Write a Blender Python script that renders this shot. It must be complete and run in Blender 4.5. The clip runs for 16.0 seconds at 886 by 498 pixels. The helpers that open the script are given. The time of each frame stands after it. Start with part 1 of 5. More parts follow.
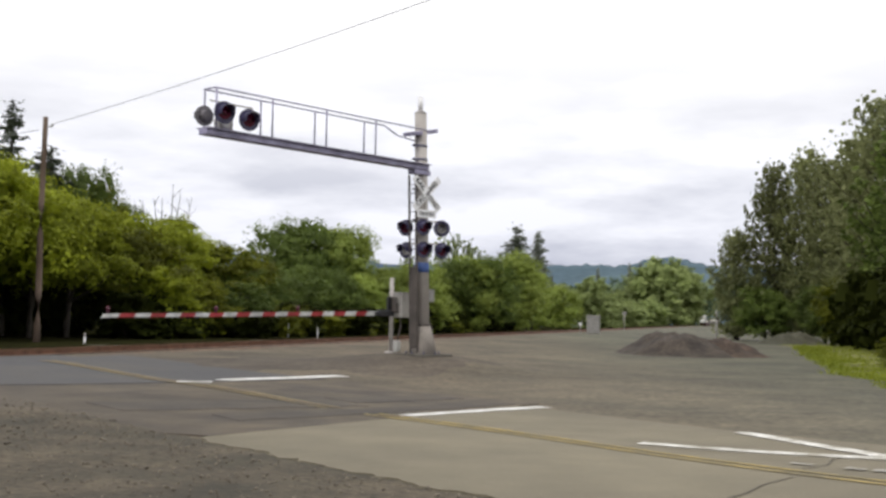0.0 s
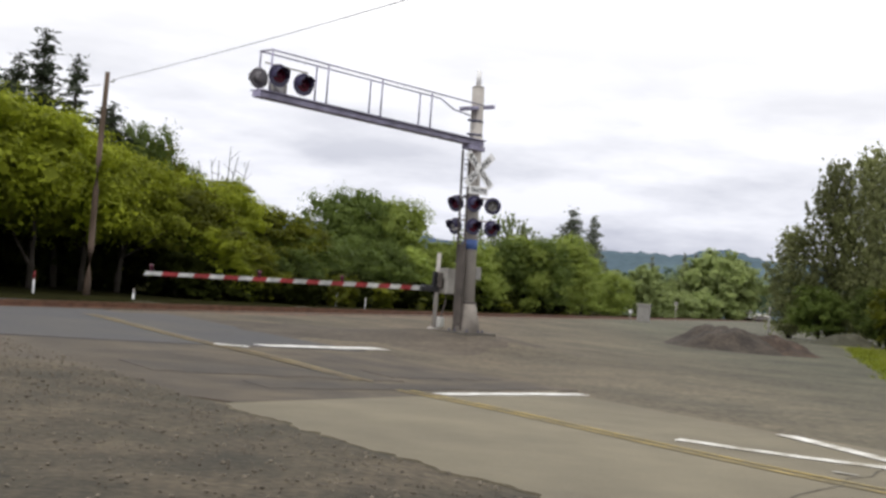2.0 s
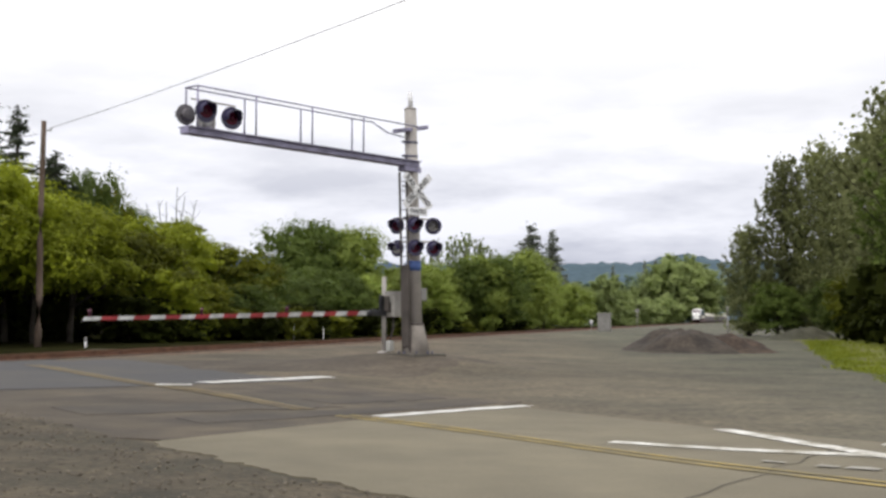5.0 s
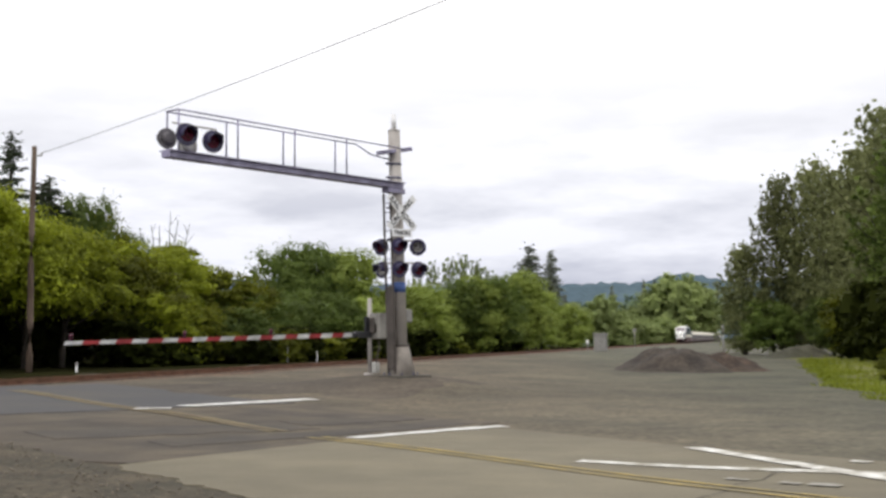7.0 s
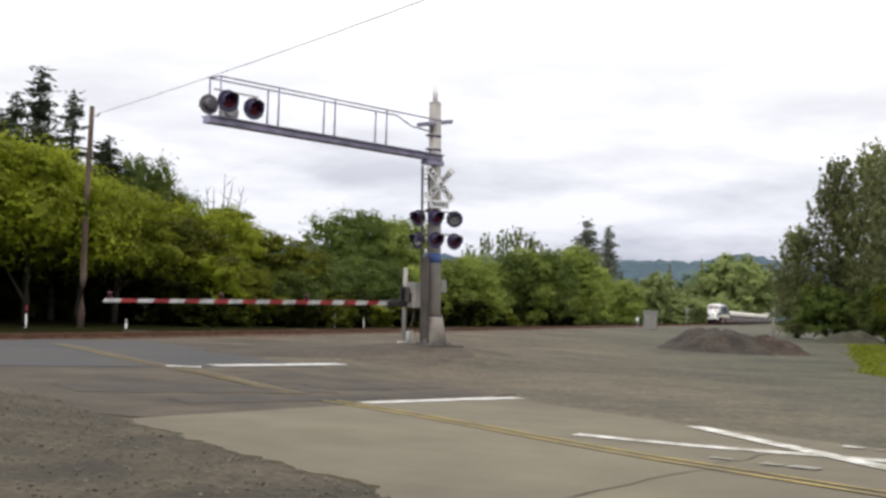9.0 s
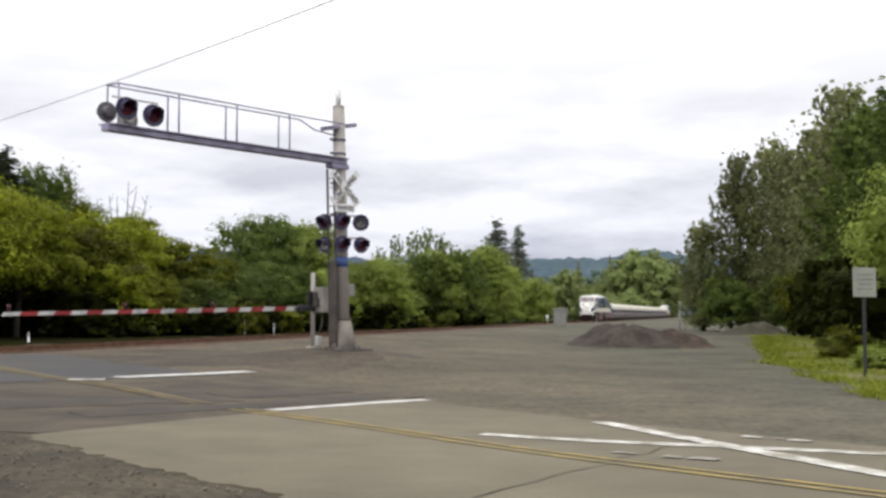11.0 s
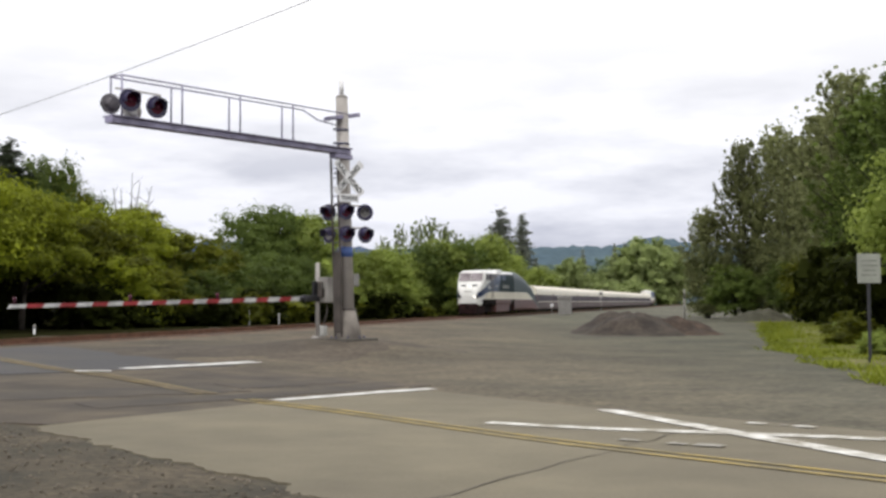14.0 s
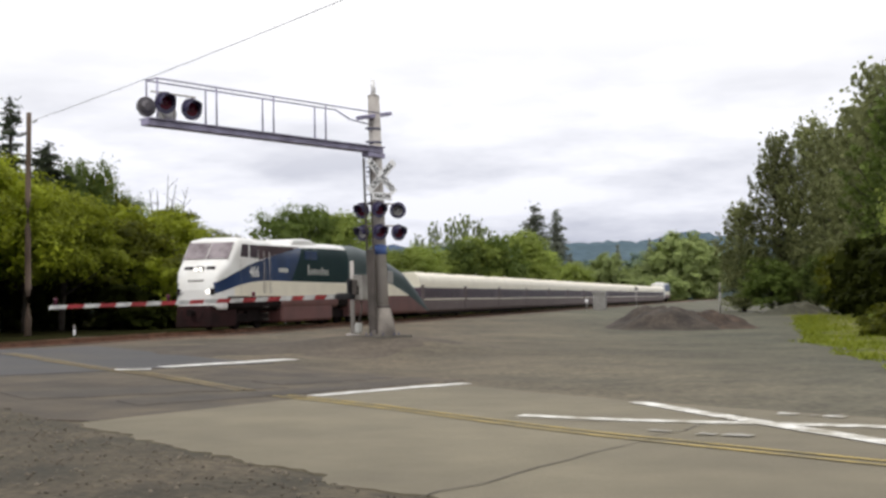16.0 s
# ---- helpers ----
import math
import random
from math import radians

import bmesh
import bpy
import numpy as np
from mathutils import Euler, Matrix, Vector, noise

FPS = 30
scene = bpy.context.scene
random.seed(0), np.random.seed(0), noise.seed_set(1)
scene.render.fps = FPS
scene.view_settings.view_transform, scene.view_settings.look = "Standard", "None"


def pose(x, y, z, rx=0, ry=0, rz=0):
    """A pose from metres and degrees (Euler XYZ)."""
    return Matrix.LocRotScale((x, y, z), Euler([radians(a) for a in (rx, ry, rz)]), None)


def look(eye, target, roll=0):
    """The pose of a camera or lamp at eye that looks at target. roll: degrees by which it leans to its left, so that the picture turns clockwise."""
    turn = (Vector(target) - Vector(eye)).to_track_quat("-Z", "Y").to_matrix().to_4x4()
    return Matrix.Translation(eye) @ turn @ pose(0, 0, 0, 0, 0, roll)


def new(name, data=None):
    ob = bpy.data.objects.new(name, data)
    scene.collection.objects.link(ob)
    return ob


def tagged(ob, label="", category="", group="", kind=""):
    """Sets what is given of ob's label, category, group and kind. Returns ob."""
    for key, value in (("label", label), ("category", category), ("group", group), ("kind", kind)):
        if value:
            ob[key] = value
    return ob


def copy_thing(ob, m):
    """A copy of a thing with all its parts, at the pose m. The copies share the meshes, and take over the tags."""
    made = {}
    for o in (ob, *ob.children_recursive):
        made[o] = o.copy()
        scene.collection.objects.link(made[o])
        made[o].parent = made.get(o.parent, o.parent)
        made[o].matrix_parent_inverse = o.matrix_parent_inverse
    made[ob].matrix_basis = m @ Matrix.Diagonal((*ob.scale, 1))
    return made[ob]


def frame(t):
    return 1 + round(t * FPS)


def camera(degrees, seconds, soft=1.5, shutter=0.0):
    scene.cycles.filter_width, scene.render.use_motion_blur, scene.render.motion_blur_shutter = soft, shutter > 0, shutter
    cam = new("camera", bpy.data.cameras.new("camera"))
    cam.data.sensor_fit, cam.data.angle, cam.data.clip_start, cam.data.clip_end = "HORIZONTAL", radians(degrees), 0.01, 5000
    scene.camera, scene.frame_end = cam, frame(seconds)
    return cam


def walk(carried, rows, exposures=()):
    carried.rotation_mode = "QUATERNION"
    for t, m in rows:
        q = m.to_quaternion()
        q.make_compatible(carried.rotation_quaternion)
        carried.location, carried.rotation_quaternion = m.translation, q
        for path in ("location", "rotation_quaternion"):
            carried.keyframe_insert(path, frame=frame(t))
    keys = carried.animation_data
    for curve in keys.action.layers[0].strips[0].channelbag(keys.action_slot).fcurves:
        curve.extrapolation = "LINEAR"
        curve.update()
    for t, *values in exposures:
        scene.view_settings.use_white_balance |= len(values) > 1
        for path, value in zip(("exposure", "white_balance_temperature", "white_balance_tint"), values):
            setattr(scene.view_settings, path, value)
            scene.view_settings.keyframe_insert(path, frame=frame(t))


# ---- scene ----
cam = camera(40.63, 16.0, soft=2.9)
walk(cam, [
    (0.0, pose(0.000, 0.000, 1.625, 93.601, -0.845, -0.000)),
    (0.5, pose(-0.036, 0.395, 1.604, 95.918, 0.265, -1.110)),
    (1.0, pose(0.031, 0.672, 1.617, 94.522, 0.162, -1.548)),
    (1.5, pose(0.093, 0.723, 1.628, 92.912, -7.110, -1.594)),
    (2.0, pose(0.180, 0.531, 1.649, 92.393, -4.480, 2.428)),
    (2.5, pose(0.344, 0.615, 1.627, 93.302, -1.240, 4.564)),
    (3.0, pose(0.550, 0.704, 1.649, 93.484, -1.601, 3.036)),
    (3.2, pose(0.632, 0.544, 1.586, 91.919, -0.300, 0.466)),
    (5.5, pose(0.808, 0.586, 1.587, 93.837, -0.054, 0.862)),
    (6.0, pose(0.913, 0.466, 1.595, 93.432, -1.324, 0.794)),
    (6.5, pose(1.052, 0.542, 1.585, 92.526, -0.406, 1.026)),
    (7.0, pose(1.231, 0.560, 1.564, 94.639, 0.492, 0.793)),
    (7.5, pose(1.439, 0.648, 1.614, 92.884, 0.690, -0.513)),
    (8.0, pose(1.635, 0.145, 1.536, 90.425, -0.682, -0.984)),
    (8.5, pose(1.805, 0.146, 1.533, 93.146, -1.866, 1.929)),
    (9.0, pose(1.977, 0.104, 1.586, 93.198, -1.778, 3.446)),
    (9.5, pose(2.016, -0.005, 1.572, 92.994, -0.979, 1.955)),
    (10.0, pose(2.079, 0.060, 1.586, 93.310, 1.022, 0.322)),
    (10.2, pose(2.103, 0.078, 1.592, 93.362, 0.207, -0.743)),
    (12.5, pose(2.099, 0.010, 1.611, 93.275, -0.535, -0.397)),
    (13.0, pose(2.113, -0.070, 1.585, 93.025, 0.283, -0.430)),
    (13.5, pose(2.136, -0.090, 1.553, 93.041, 0.783, -0.067)),
    (14.0, pose(2.096, 0.042, 1.604, 92.845, 0.343, -0.513)),
    (14.5, pose(2.131, -0.161, 1.563, 92.854, 0.412, -0.138)),
    (15.0, pose(2.128, -0.239, 1.559, 92.867, 0.502, -0.251)),
    (15.5, pose(2.115, -0.119, 1.591, 92.801, 0.715, 0.244)),
    (16.0, pose(2.146, -0.238, 1.575, 92.729, 1.007, 1.170)),
])

# ---- light ----
world = bpy.data.worlds.new("overcast_sky")
scene.world = world
world.use_nodes = True
wn, wl = world.node_tree.nodes, world.node_tree.links
wn.clear()
w_out = wn.new("ShaderNodeOutputWorld")
w_bg = wn.new("ShaderNodeBackground")
w_sky = wn.new("ShaderNodeTexSky")
w_sky.sky_type, w_sky.sun_disc = "NISHITA", False
w_sky.sun_elevation, w_sky.sun_rotation = radians(60), radians(208)
w_tc = wn.new("ShaderNodeTexCoord")
w_map = wn.new("ShaderNodeMapping")
w_map.inputs["Scale"].default_value = (2.0, 2.0, 8.0)
w_n = wn.new("ShaderNodeTexNoise")
w_n.inputs["Scale"].default_value, w_n.inputs["Detail"].default_value = 2.0, 6.0
w_n.inputs["Roughness"].default_value = 0.55
w_ramp = wn.new("ShaderNodeValToRGB")
w_ramp.color_ramp.elements[0].position, w_ramp.color_ramp.elements[0].color = 0.37, (0.53, 0.55, 0.66, 1)
w_ramp.color_ramp.elements[1].position, w_ramp.color_ramp.elements[1].color = 0.57, (0.97, 0.98, 1.06, 1)
w_sep = wn.new("ShaderNodeSeparateXYZ")
w_hi = wn.new("ShaderNodeMapRange")
w_hi.inputs["From Min"].default_value, w_hi.inputs["From Max"].default_value = 0.07, 0.27
w_mix = wn.new("ShaderNodeMix")
w_mix.data_type = "RGBA"
w_mix.inputs["B"].default_value = (1.22, 1.21, 1.22, 1)
w_veil = wn.new("ShaderNodeMix")
w_veil.data_type = "RGBA"
w_veil.inputs["Factor"].default_value = 0.97
w_scale = wn.new("ShaderNodeVectorMath")
w_scale.operation = "SCALE"
w_scale.inputs["Scale"].default_value = 0.1
wl.new(w_tc.outputs["Generated"], w_map.inputs["Vector"])
wl.new(w_map.outputs["Vector"], w_n.inputs["Vector"])
wl.new(w_n.outputs["Fac"], w_ramp.inputs["Fac"])
wl.new(w_tc.outputs["Generated"], w_sep.inputs["Vector"])
wl.new(w_sep.outputs["Z"], w_hi.inputs["Value"])
wl.new(w_hi.outputs["Result"], w_mix.inputs["Factor"])
wl.new(w_ramp.outputs["Color"], w_mix.inputs["A"])
wl.new(w_sky.outputs["Color"], w_scale.inputs[0])
wl.new(w_scale.outputs["Vector"], w_veil.inputs["A"])
wl.new(w_mix.outputs["Result"], w_veil.inputs["B"])
wl.new(w_veil.outputs["Result"], w_bg.inputs["Color"])
w_bg.inputs["Strength"].default_value = 1.0
wl.new(w_bg.outputs["Background"], w_out.inputs["Surface"])

sun = new("sun", bpy.data.lights.new("sun", "SUN"))
sun.data.energy, sun.data.angle, sun.data.color = 1.3, radians(20), (1.0, 0.96, 0.9)
sun.matrix_world = look((0, 0, 60), (16, 30, 0))


# ---- materials ----
def mat(name, col, rough=0.8, scale=4.0, amount=0.25, fine=60.0, bump=0.15, metal=0.0, other=None, coords="Object", stretch=(1, 1, 1), spec=0.4, rnd=0.0, emit=0.0, broad=0.0):
    """A surface with stains (large noise), grain (fine noise) and relief."""
    m = bpy.data.materials.new(name)
    m.use_nodes = True
    n, l = m.node_tree.nodes, m.node_tree.links
    b = n["Principled BSDF"]
    tc = n.new("ShaderNodeTexCoord")
    mp = n.new("ShaderNodeMapping")
    mp.inputs["Scale"].default_value = stretch
    l.new(tc.outputs[coords], mp.inputs["Vector"])
    big = n.new("ShaderNodeTexNoise")
    big.inputs["Scale"].default_value, big.inputs["Detail"].default_value = scale, 5
    small = n.new("ShaderNodeTexNoise")
    small.inputs["Scale"].default_value, small.inputs["Detail"].default_value = fine, 4
    l.new(mp.outputs["Vector"], big.inputs["Vector"])
    l.new(mp.outputs["Vector"], small.inputs["Vector"])
    mix = n.new("ShaderNodeMix")
    mix.data_type = "RGBA"
    other = other or tuple(c * 0.6 for c in col)
    mix.inputs["A"].default_value = (*col, 1)
    mix.inputs["B"].default_value = (*other, 1)
    ramp = n.new("ShaderNodeMapRange")
    ramp.inputs["From Min"].default_value, ramp.inputs["From Max"].default_value = 0.38, 0.66
    l.new(big.outputs["Fac"], ramp.inputs["Value"])
    l.new(ramp.outputs["Result"], mix.inputs["Factor"])
    hsv = n.new("ShaderNodeHueSaturation")
    g = n.new("ShaderNodeMapRange")
    g.inputs["From Min"].default_value, g.inputs["From Max"].default_value = 0.25, 0.75
    g.inputs["To Min"].default_value, g.inputs["To Max"].default_value = 1 - amount, 1 + amount
    l.new(small.outputs["Fac"], g.inputs["Value"])
    val = g.outputs["Result"]
    if rnd:
        info = n.new("ShaderNodeObjectInfo")
        r = n.new("ShaderNodeMapRange")
        r.inputs["To Min"].default_value, r.inputs["To Max"].default_value = 1 - rnd, 1 + rnd
        l.new(info.outputs["Random"], r.inputs["Value"])
        mu = n.new("ShaderNodeMath")
        mu.operation = "MULTIPLY"
        l.new(val, mu.inputs[0])
        l.new(r.outputs["Result"], mu.inputs[1])
        val = mu.outputs["Value"]
    if broad:
        for sc, am in ((0.05, broad), (1.1, broad * 0.6)):
            wide = n.new("ShaderNodeTexNoise")
            wide.inputs["Scale"].default_value, wide.inputs["Detail"].default_value = sc, 4
            l.new(tc.outputs[coords], wide.inputs["Vector"])
            wr = n.new("ShaderNodeMapRange")
            wr.inputs["From Min"].default_value, wr.inputs["From Max"].default_value = 0.35, 0.65
            wr.inputs["To Min"].default_value, wr.inputs["To Max"].default_value = 1 - am, 1 + am
            l.new(wide.outputs["Fac"], wr.inputs["Value"])
            mw = n.new("ShaderNodeMath")
            mw.operation = "MULTIPLY"
            l.new(val, mw.inputs[0])
            l.new(wr.outputs["Result"], mw.inputs[1])
            val = mw.outputs["Value"]
    l.new(val, hsv.inputs["Value"])
    l.new(mix.outputs["Result"], hsv.inputs["Color"])
    l.new(hsv.outputs["Color"], b.inputs["Base Color"])
    b.inputs["Roughness"].default_value, b.inputs["Metallic"].default_value = rough, metal
    b.inputs["Specular IOR Level"].default_value = spec
    if bump:
        bp = n.new("ShaderNodeBump")
        bp.inputs["Strength"].default_value, bp.inputs["Distance"].default_value = bump, 0.02
        l.new(small.outputs["Fac"], bp.inputs["Height"])
        l.new(bp.outputs["Normal"], b.inputs["Normal"])
    if emit:
        b.inputs["Emission Color"].default_value = (*col, 1)
        b.inputs["Emission Strength"].default_value = emit
    return m


def leaf_mat(name, col, col2, glow=0.35, gloss=0.2):
    """Foliage: colour varies leaf by leaf, light shines through."""
    m = bpy.data.materials.new(name)
    m.use_nodes = True
    n, l = m.node_tree.nodes, m.node_tree.links
    n.clear()
    out = n.new("ShaderNodeOutputMaterial")
    geo = n.new("ShaderNodeNewGeometry")
    tc = n.new("ShaderNodeTexCoord")
    patch = n.new("ShaderNodeTexNoise")
    patch.inputs["Scale"].default_value, patch.inputs["Detail"].default_value = 0.45, 3
    l.new(tc.outputs["Object"], patch.inputs["Vector"])
    add = n.new("ShaderNodeMath")
    add.operation = "MULTIPLY_ADD"
    add.inputs[1].default_value = 0.34
    l.new(geo.outputs["Random Per Island"], add.inputs[0])
    sub = n.new("ShaderNodeMapRange")
    sub.inputs["From Min"].default_value, sub.inputs["From Max"].default_value = 0.35, 0.65
    sub.inputs["To Min"].default_value, sub.inputs["To Max"].default_value = 0.0, 0.5
    l.new(patch.outputs["Fac"], sub.inputs["Value"])
    l.new(sub.outputs["Result"], add.inputs[2])
    mix = n.new("ShaderNodeMix")
    mix.data_type = "RGBA"
    mix.inputs["A"].default_value, mix.inputs["B"].default_value = (*col, 1), (*col2, 1)
    l.new(add.outputs["Value"], mix.inputs["Factor"])
    info = n.new("ShaderNodeObjectInfo")
    r = n.new("ShaderNodeMapRange")
    r.inputs["To Min"].default_value, r.inputs["To Max"].default_value = 0.75, 1.25
    l.new(info.outputs["Random"], r.inputs["Value"])
    hsv = n.new("ShaderNodeHueSaturation")
    l.new(r.outputs["Result"], hsv.inputs["Value"])
    l.new(mix.outputs["Result"], hsv.inputs["Color"])
    d = n.new("ShaderNodeBsdfPrincipled")
    d.inputs["Roughness"].default_value = 0.65
    d.inputs["Specular IOR Level"].default_value = gloss
    t = n.new("ShaderNodeBsdfTranslucent")
    l.new(hsv.outputs["Color"], d.inputs["Base Color"])
    l.new(hsv.outputs["Color"], t.inputs["Color"])
    ms = n.new("ShaderNodeMixShader")
    ms.inputs["Fac"].default_value = glow
    l.new(d.outputs["BSDF"], ms.inputs[1])
    l.new(t.outputs["BSDF"], ms.inputs[2])
    l.new(ms.outputs["Shader"], out.inputs["Surface"])
    return m


GRAVEL = mat("gravel", (0.117, 0.101, 0.074), 0.95, 0.22, 0.5, 7.0, 0.6, other=(0.075, 0.068, 0.051), broad=0.25)
def tint_ground(m):
    """Tints the ground browner towards the railway crossing, greener towards high x."""
    n, l = m.node_tree.nodes, m.node_tree.links
    b = n["Principled BSDF"]
    src = b.inputs["Base Color"].links[0].from_socket
    tc, sep, rng_node, mix = n.new("ShaderNodeTexCoord"), n.new("ShaderNodeSeparateXYZ"), n.new("ShaderNodeMapRange"), n.new("ShaderNodeMix")
    rng_node.inputs["From Min"].default_value, rng_node.inputs["From Max"].default_value = 0.0, 15.0
    mix.data_type, mix.blend_type = "RGBA", "MULTIPLY"
    mix.inputs["Factor"].default_value = 1.0
    tint = n.new("ShaderNodeMix")
    tint.data_type = "RGBA"
    tint.inputs["A"].default_value, tint.inputs["B"].default_value = (1.04, 0.95, 0.87, 1), (0.91, 1.0, 0.93, 1)
    l.new(tc.outputs["Object"], sep.inputs["Vector"])
    l.new(sep.outputs["X"], rng_node.inputs["Value"])
    l.new(rng_node.outputs["Result"], tint.inputs["Factor"])
    l.new(src, mix.inputs["A"])
    l.new(tint.outputs["Result"], mix.inputs["B"])
    l.new(mix.outputs["Result"], b.inputs["Base Color"])


tint_ground(GRAVEL)
DIRT = mat("dirt_spoil", (0.066, 0.053, 0.042), 0.95, 0.9, 0.4, 5.0, 0.9, other=(0.038, 0.031, 0.026), broad=0.25)
LIGHT_ASPHALT = mat("worn_light_asphalt", (0.177, 0.155, 0.106), 0.9, 0.25, 0.16, 40.0, 0.2, other=(0.137, 0.12, 0.084), broad=0.13)
TAN_ASPHALT = mat("dusty_asphalt", (0.1, 0.079, 0.055), 0.9, 0.5, 0.2, 30.0, 0.25, other=(0.054, 0.045, 0.036), broad=0.28)
BLUE_ASPHALT = mat("newer_asphalt", (0.056, 0.055, 0.059), 0.85, 0.4, 0.14, 40.0, 0.2, other=(0.074, 0.068, 0.063))
PATCH = mat("tarred_patch", (0.05, 0.043, 0.036), 0.9, 0.8, 0.2, 30.0, 0.2, other=(0.078, 0.064, 0.048))
YELLOW = mat("worn_yellow_paint", (0.37, 0.275, 0.085), 0.8, 1.3, 0.3, 18.0, 0.1, other=(0.2, 0.165, 0.085))
FADED_YELLOW = mat("dusty_yellow_paint", (0.18, 0.14, 0.068), 0.85, 1.2, 0.35, 12.0, 0.1, other=(0.1, 0.08, 0.052))
WHITE_PAINT = mat("worn_white_paint", (0.74, 0.74, 0.72), 0.7, 2.2, 0.2, 14.0, 0.1, other=(0.4, 0.385, 0.34))
CRACK = mat("crack_filler", (0.085, 0.076, 0.062), 0.9, 3.0, 0.2, 40.0, 0.1)
MARK_PAINT = mat("chipped_white_paint", (0.7, 0.69, 0.65), 0.75, 3.0, 0.3, 16.0, 0.1, other=(0.3, 0.275, 0.22))
BROWN_DIRT = mat("brown_spoil", (0.085, 0.058, 0.042), 0.95, 0.9, 0.4, 5.0, 0.9, other=(0.05, 0.037, 0.029), broad=0.25)
BALLAST = mat("rusty_ballast", (0.13, 0.078, 0.052), 0.95, 1.2, 0.4, 8.0, 0.8, other=(0.075, 0.05, 0.037))
RUST = mat("rusted_rail_steel", (0.2, 0.1, 0.06), 0.7, 2.0, 0.25, 30.0, 0.2, metal=0.1)
TIE = mat("creosoted_tie", (0.075, 0.055, 0.04), 0.9, 3.0, 0.3, 20.0, 0.4)
GALV = mat("galvanised_steel", (0.46, 0.43, 0.4), 0.55, 1.2, 0.14, 25.0, 0.05, metal=0.1, other=(0.34, 0.315, 0.295))
DARK_STEEL = mat("dark_steel", (0.14, 0.14, 0.2), 0.5, 2.0, 0.15, 25.0, 0.05, metal=0.3)
ARM_STEEL = mat("weathered_arm_steel", (0.34, 0.32, 0.46), 0.5, 2.0, 0.15, 25.0, 0.05, metal=0.2)
BLACK = mat("black_paint", (0.05, 0.043, 0.1), 0.4, 3.0, 0.2, 30.0, 0.05)
BACK_GREY = mat("weathered_grey_plate", (0.3, 0.29, 0.275), 0.55, 3.0, 0.15, 30.0, 0.05, other=(0.22, 0.21, 0.2))
# Darker copy of the mast steel: tones down light caught by the flare.
TONED_STEEL = mat("toned_down_steel", (0.27, 0.24, 0.21), 0.7, 1.6, 0.2, 20.0, 0.05, other=(0.17, 0.15, 0.13))
DULL_BACK = mat("dull_lamp_back", (0.16, 0.15, 0.165), 0.5, 3.0, 0.15, 30.0, 0.05)
RED_LENS = mat("red_lens", (0.1, 0.013, 0.035), 0.2, 6.0, 0.15, 30.0, 0.0)
CLEAR_LENS = mat("milky_lens", (0.6, 0.6, 0.6), 0.25, 6.0, 0.1, 30.0, 0.0)
SIGN_WHITE = mat("sign_white", (0.85, 0.85, 0.86), 0.45, 3.0, 0.05, 30.0, 0.02, other=(0.75, 0.75, 0.76))
SIGN_BLACK = mat("sign_black", (0.04, 0.04, 0.045), 0.5, 3.0, 0.1, 30.0, 0.0)
SIGN_BLUE = mat("sign_blue", (0.1, 0.18, 0.48), 0.5, 3.0, 0.1, 30.0, 0.0)
GATE_RED = mat("gate_red_tape", (0.36, 0.035, 0.04), 0.45, 3.0, 0.12, 30.0, 0.02)
GATE_WHITE = mat("gate_white_tape", (0.62, 0.62, 0.6), 0.45, 3.0, 0.1, 30.0, 0.02)
WOOD = mat("weathered_pole_wood", (0.135, 0.095, 0.07), 0.9, 1.5, 0.25, 25.0, 0.4, stretch=(6, 6, 0.6))
WIRE = mat("cable", (0.25, 0.25, 0.27), 0.6, 3.0, 0.1, 30.0, 0.0)
BARK = mat("bark", (0.05, 0.041, 0.032), 0.95, 2.0, 0.3, 20.0, 0.6)
CREAM = mat("cream_train_paint", (0.78, 0.73, 0.6), 0.4, 0.6, 0.04, 20.0, 0.0, other=(0.7, 0.65, 0.53))
TRAIN_WHITE = mat("white_train_paint", (0.76, 0.76, 0.74), 0.3, 0.8, 0.05, 20.0, 0.0, other=(0.66, 0.65, 0.62))
TRAIN_GREEN = mat("dark_green_train_paint", (0.006, 0.021, 0.023), 0.5, 0.8, 0.06, 20.0, 0.0, other=(0.009, 0.026, 0.027), spec=0.06)
# Locomotive green with the light on the fin's curve put into it.
LIT_FIN_GREEN = mat("lit_green_train_paint", (0.016, 0.036, 0.038), 0.4, 0.8, 0.1, 20.0, 0.0, other=(0.024, 0.046, 0.047), spec=0.3)
BOX_GREY = mat("pale_grey_housing_paint", (0.42, 0.4, 0.37), 0.55, 3.0, 0.15, 30.0, 0.05, other=(0.31, 0.295, 0.27))
TRAIN_BLUE = mat("blue_train_paint", (0.013, 0.038, 0.115), 0.35, 0.8, 0.06, 20.0, 0.0)
TRAIN_BROWN = mat("brown_train_paint", (0.145, 0.064, 0.06), 0.45, 0.8, 0.12, 20.0, 0.0, other=(0.1, 0.048, 0.045))
TRAIN_GREY = mat("dusty_skirt_grey", (0.155, 0.125, 0.122), 0.7, 0.6, 0.1, 20.0, 0.0, other=(0.12, 0.096, 0.096), spec=0.2)
WINDOW_BAND = mat("dark_window_band", (0.095, 0.064, 0.085), 0.4, 0.8, 0.1, 20.0, 0.0, spec=0.2)
TRAIN_GLASS = mat("tinted_glass", (0.07, 0.05, 0.064), 0.4, 2.0, 0.05, 20.0, 0.0, spec=0.15)
PILOT = mat("maroon_plough_paint", (0.03, 0.013, 0.013), 0.7, 0.8, 0.15, 20.0, 0.05, other=(0.016, 0.009, 0.009), spec=0.08)
UNDER = mat("near_black_under", (0.014, 0.01, 0.01), 0.85, 2.0, 0.3, 20.0, 0.2, spec=0.06)
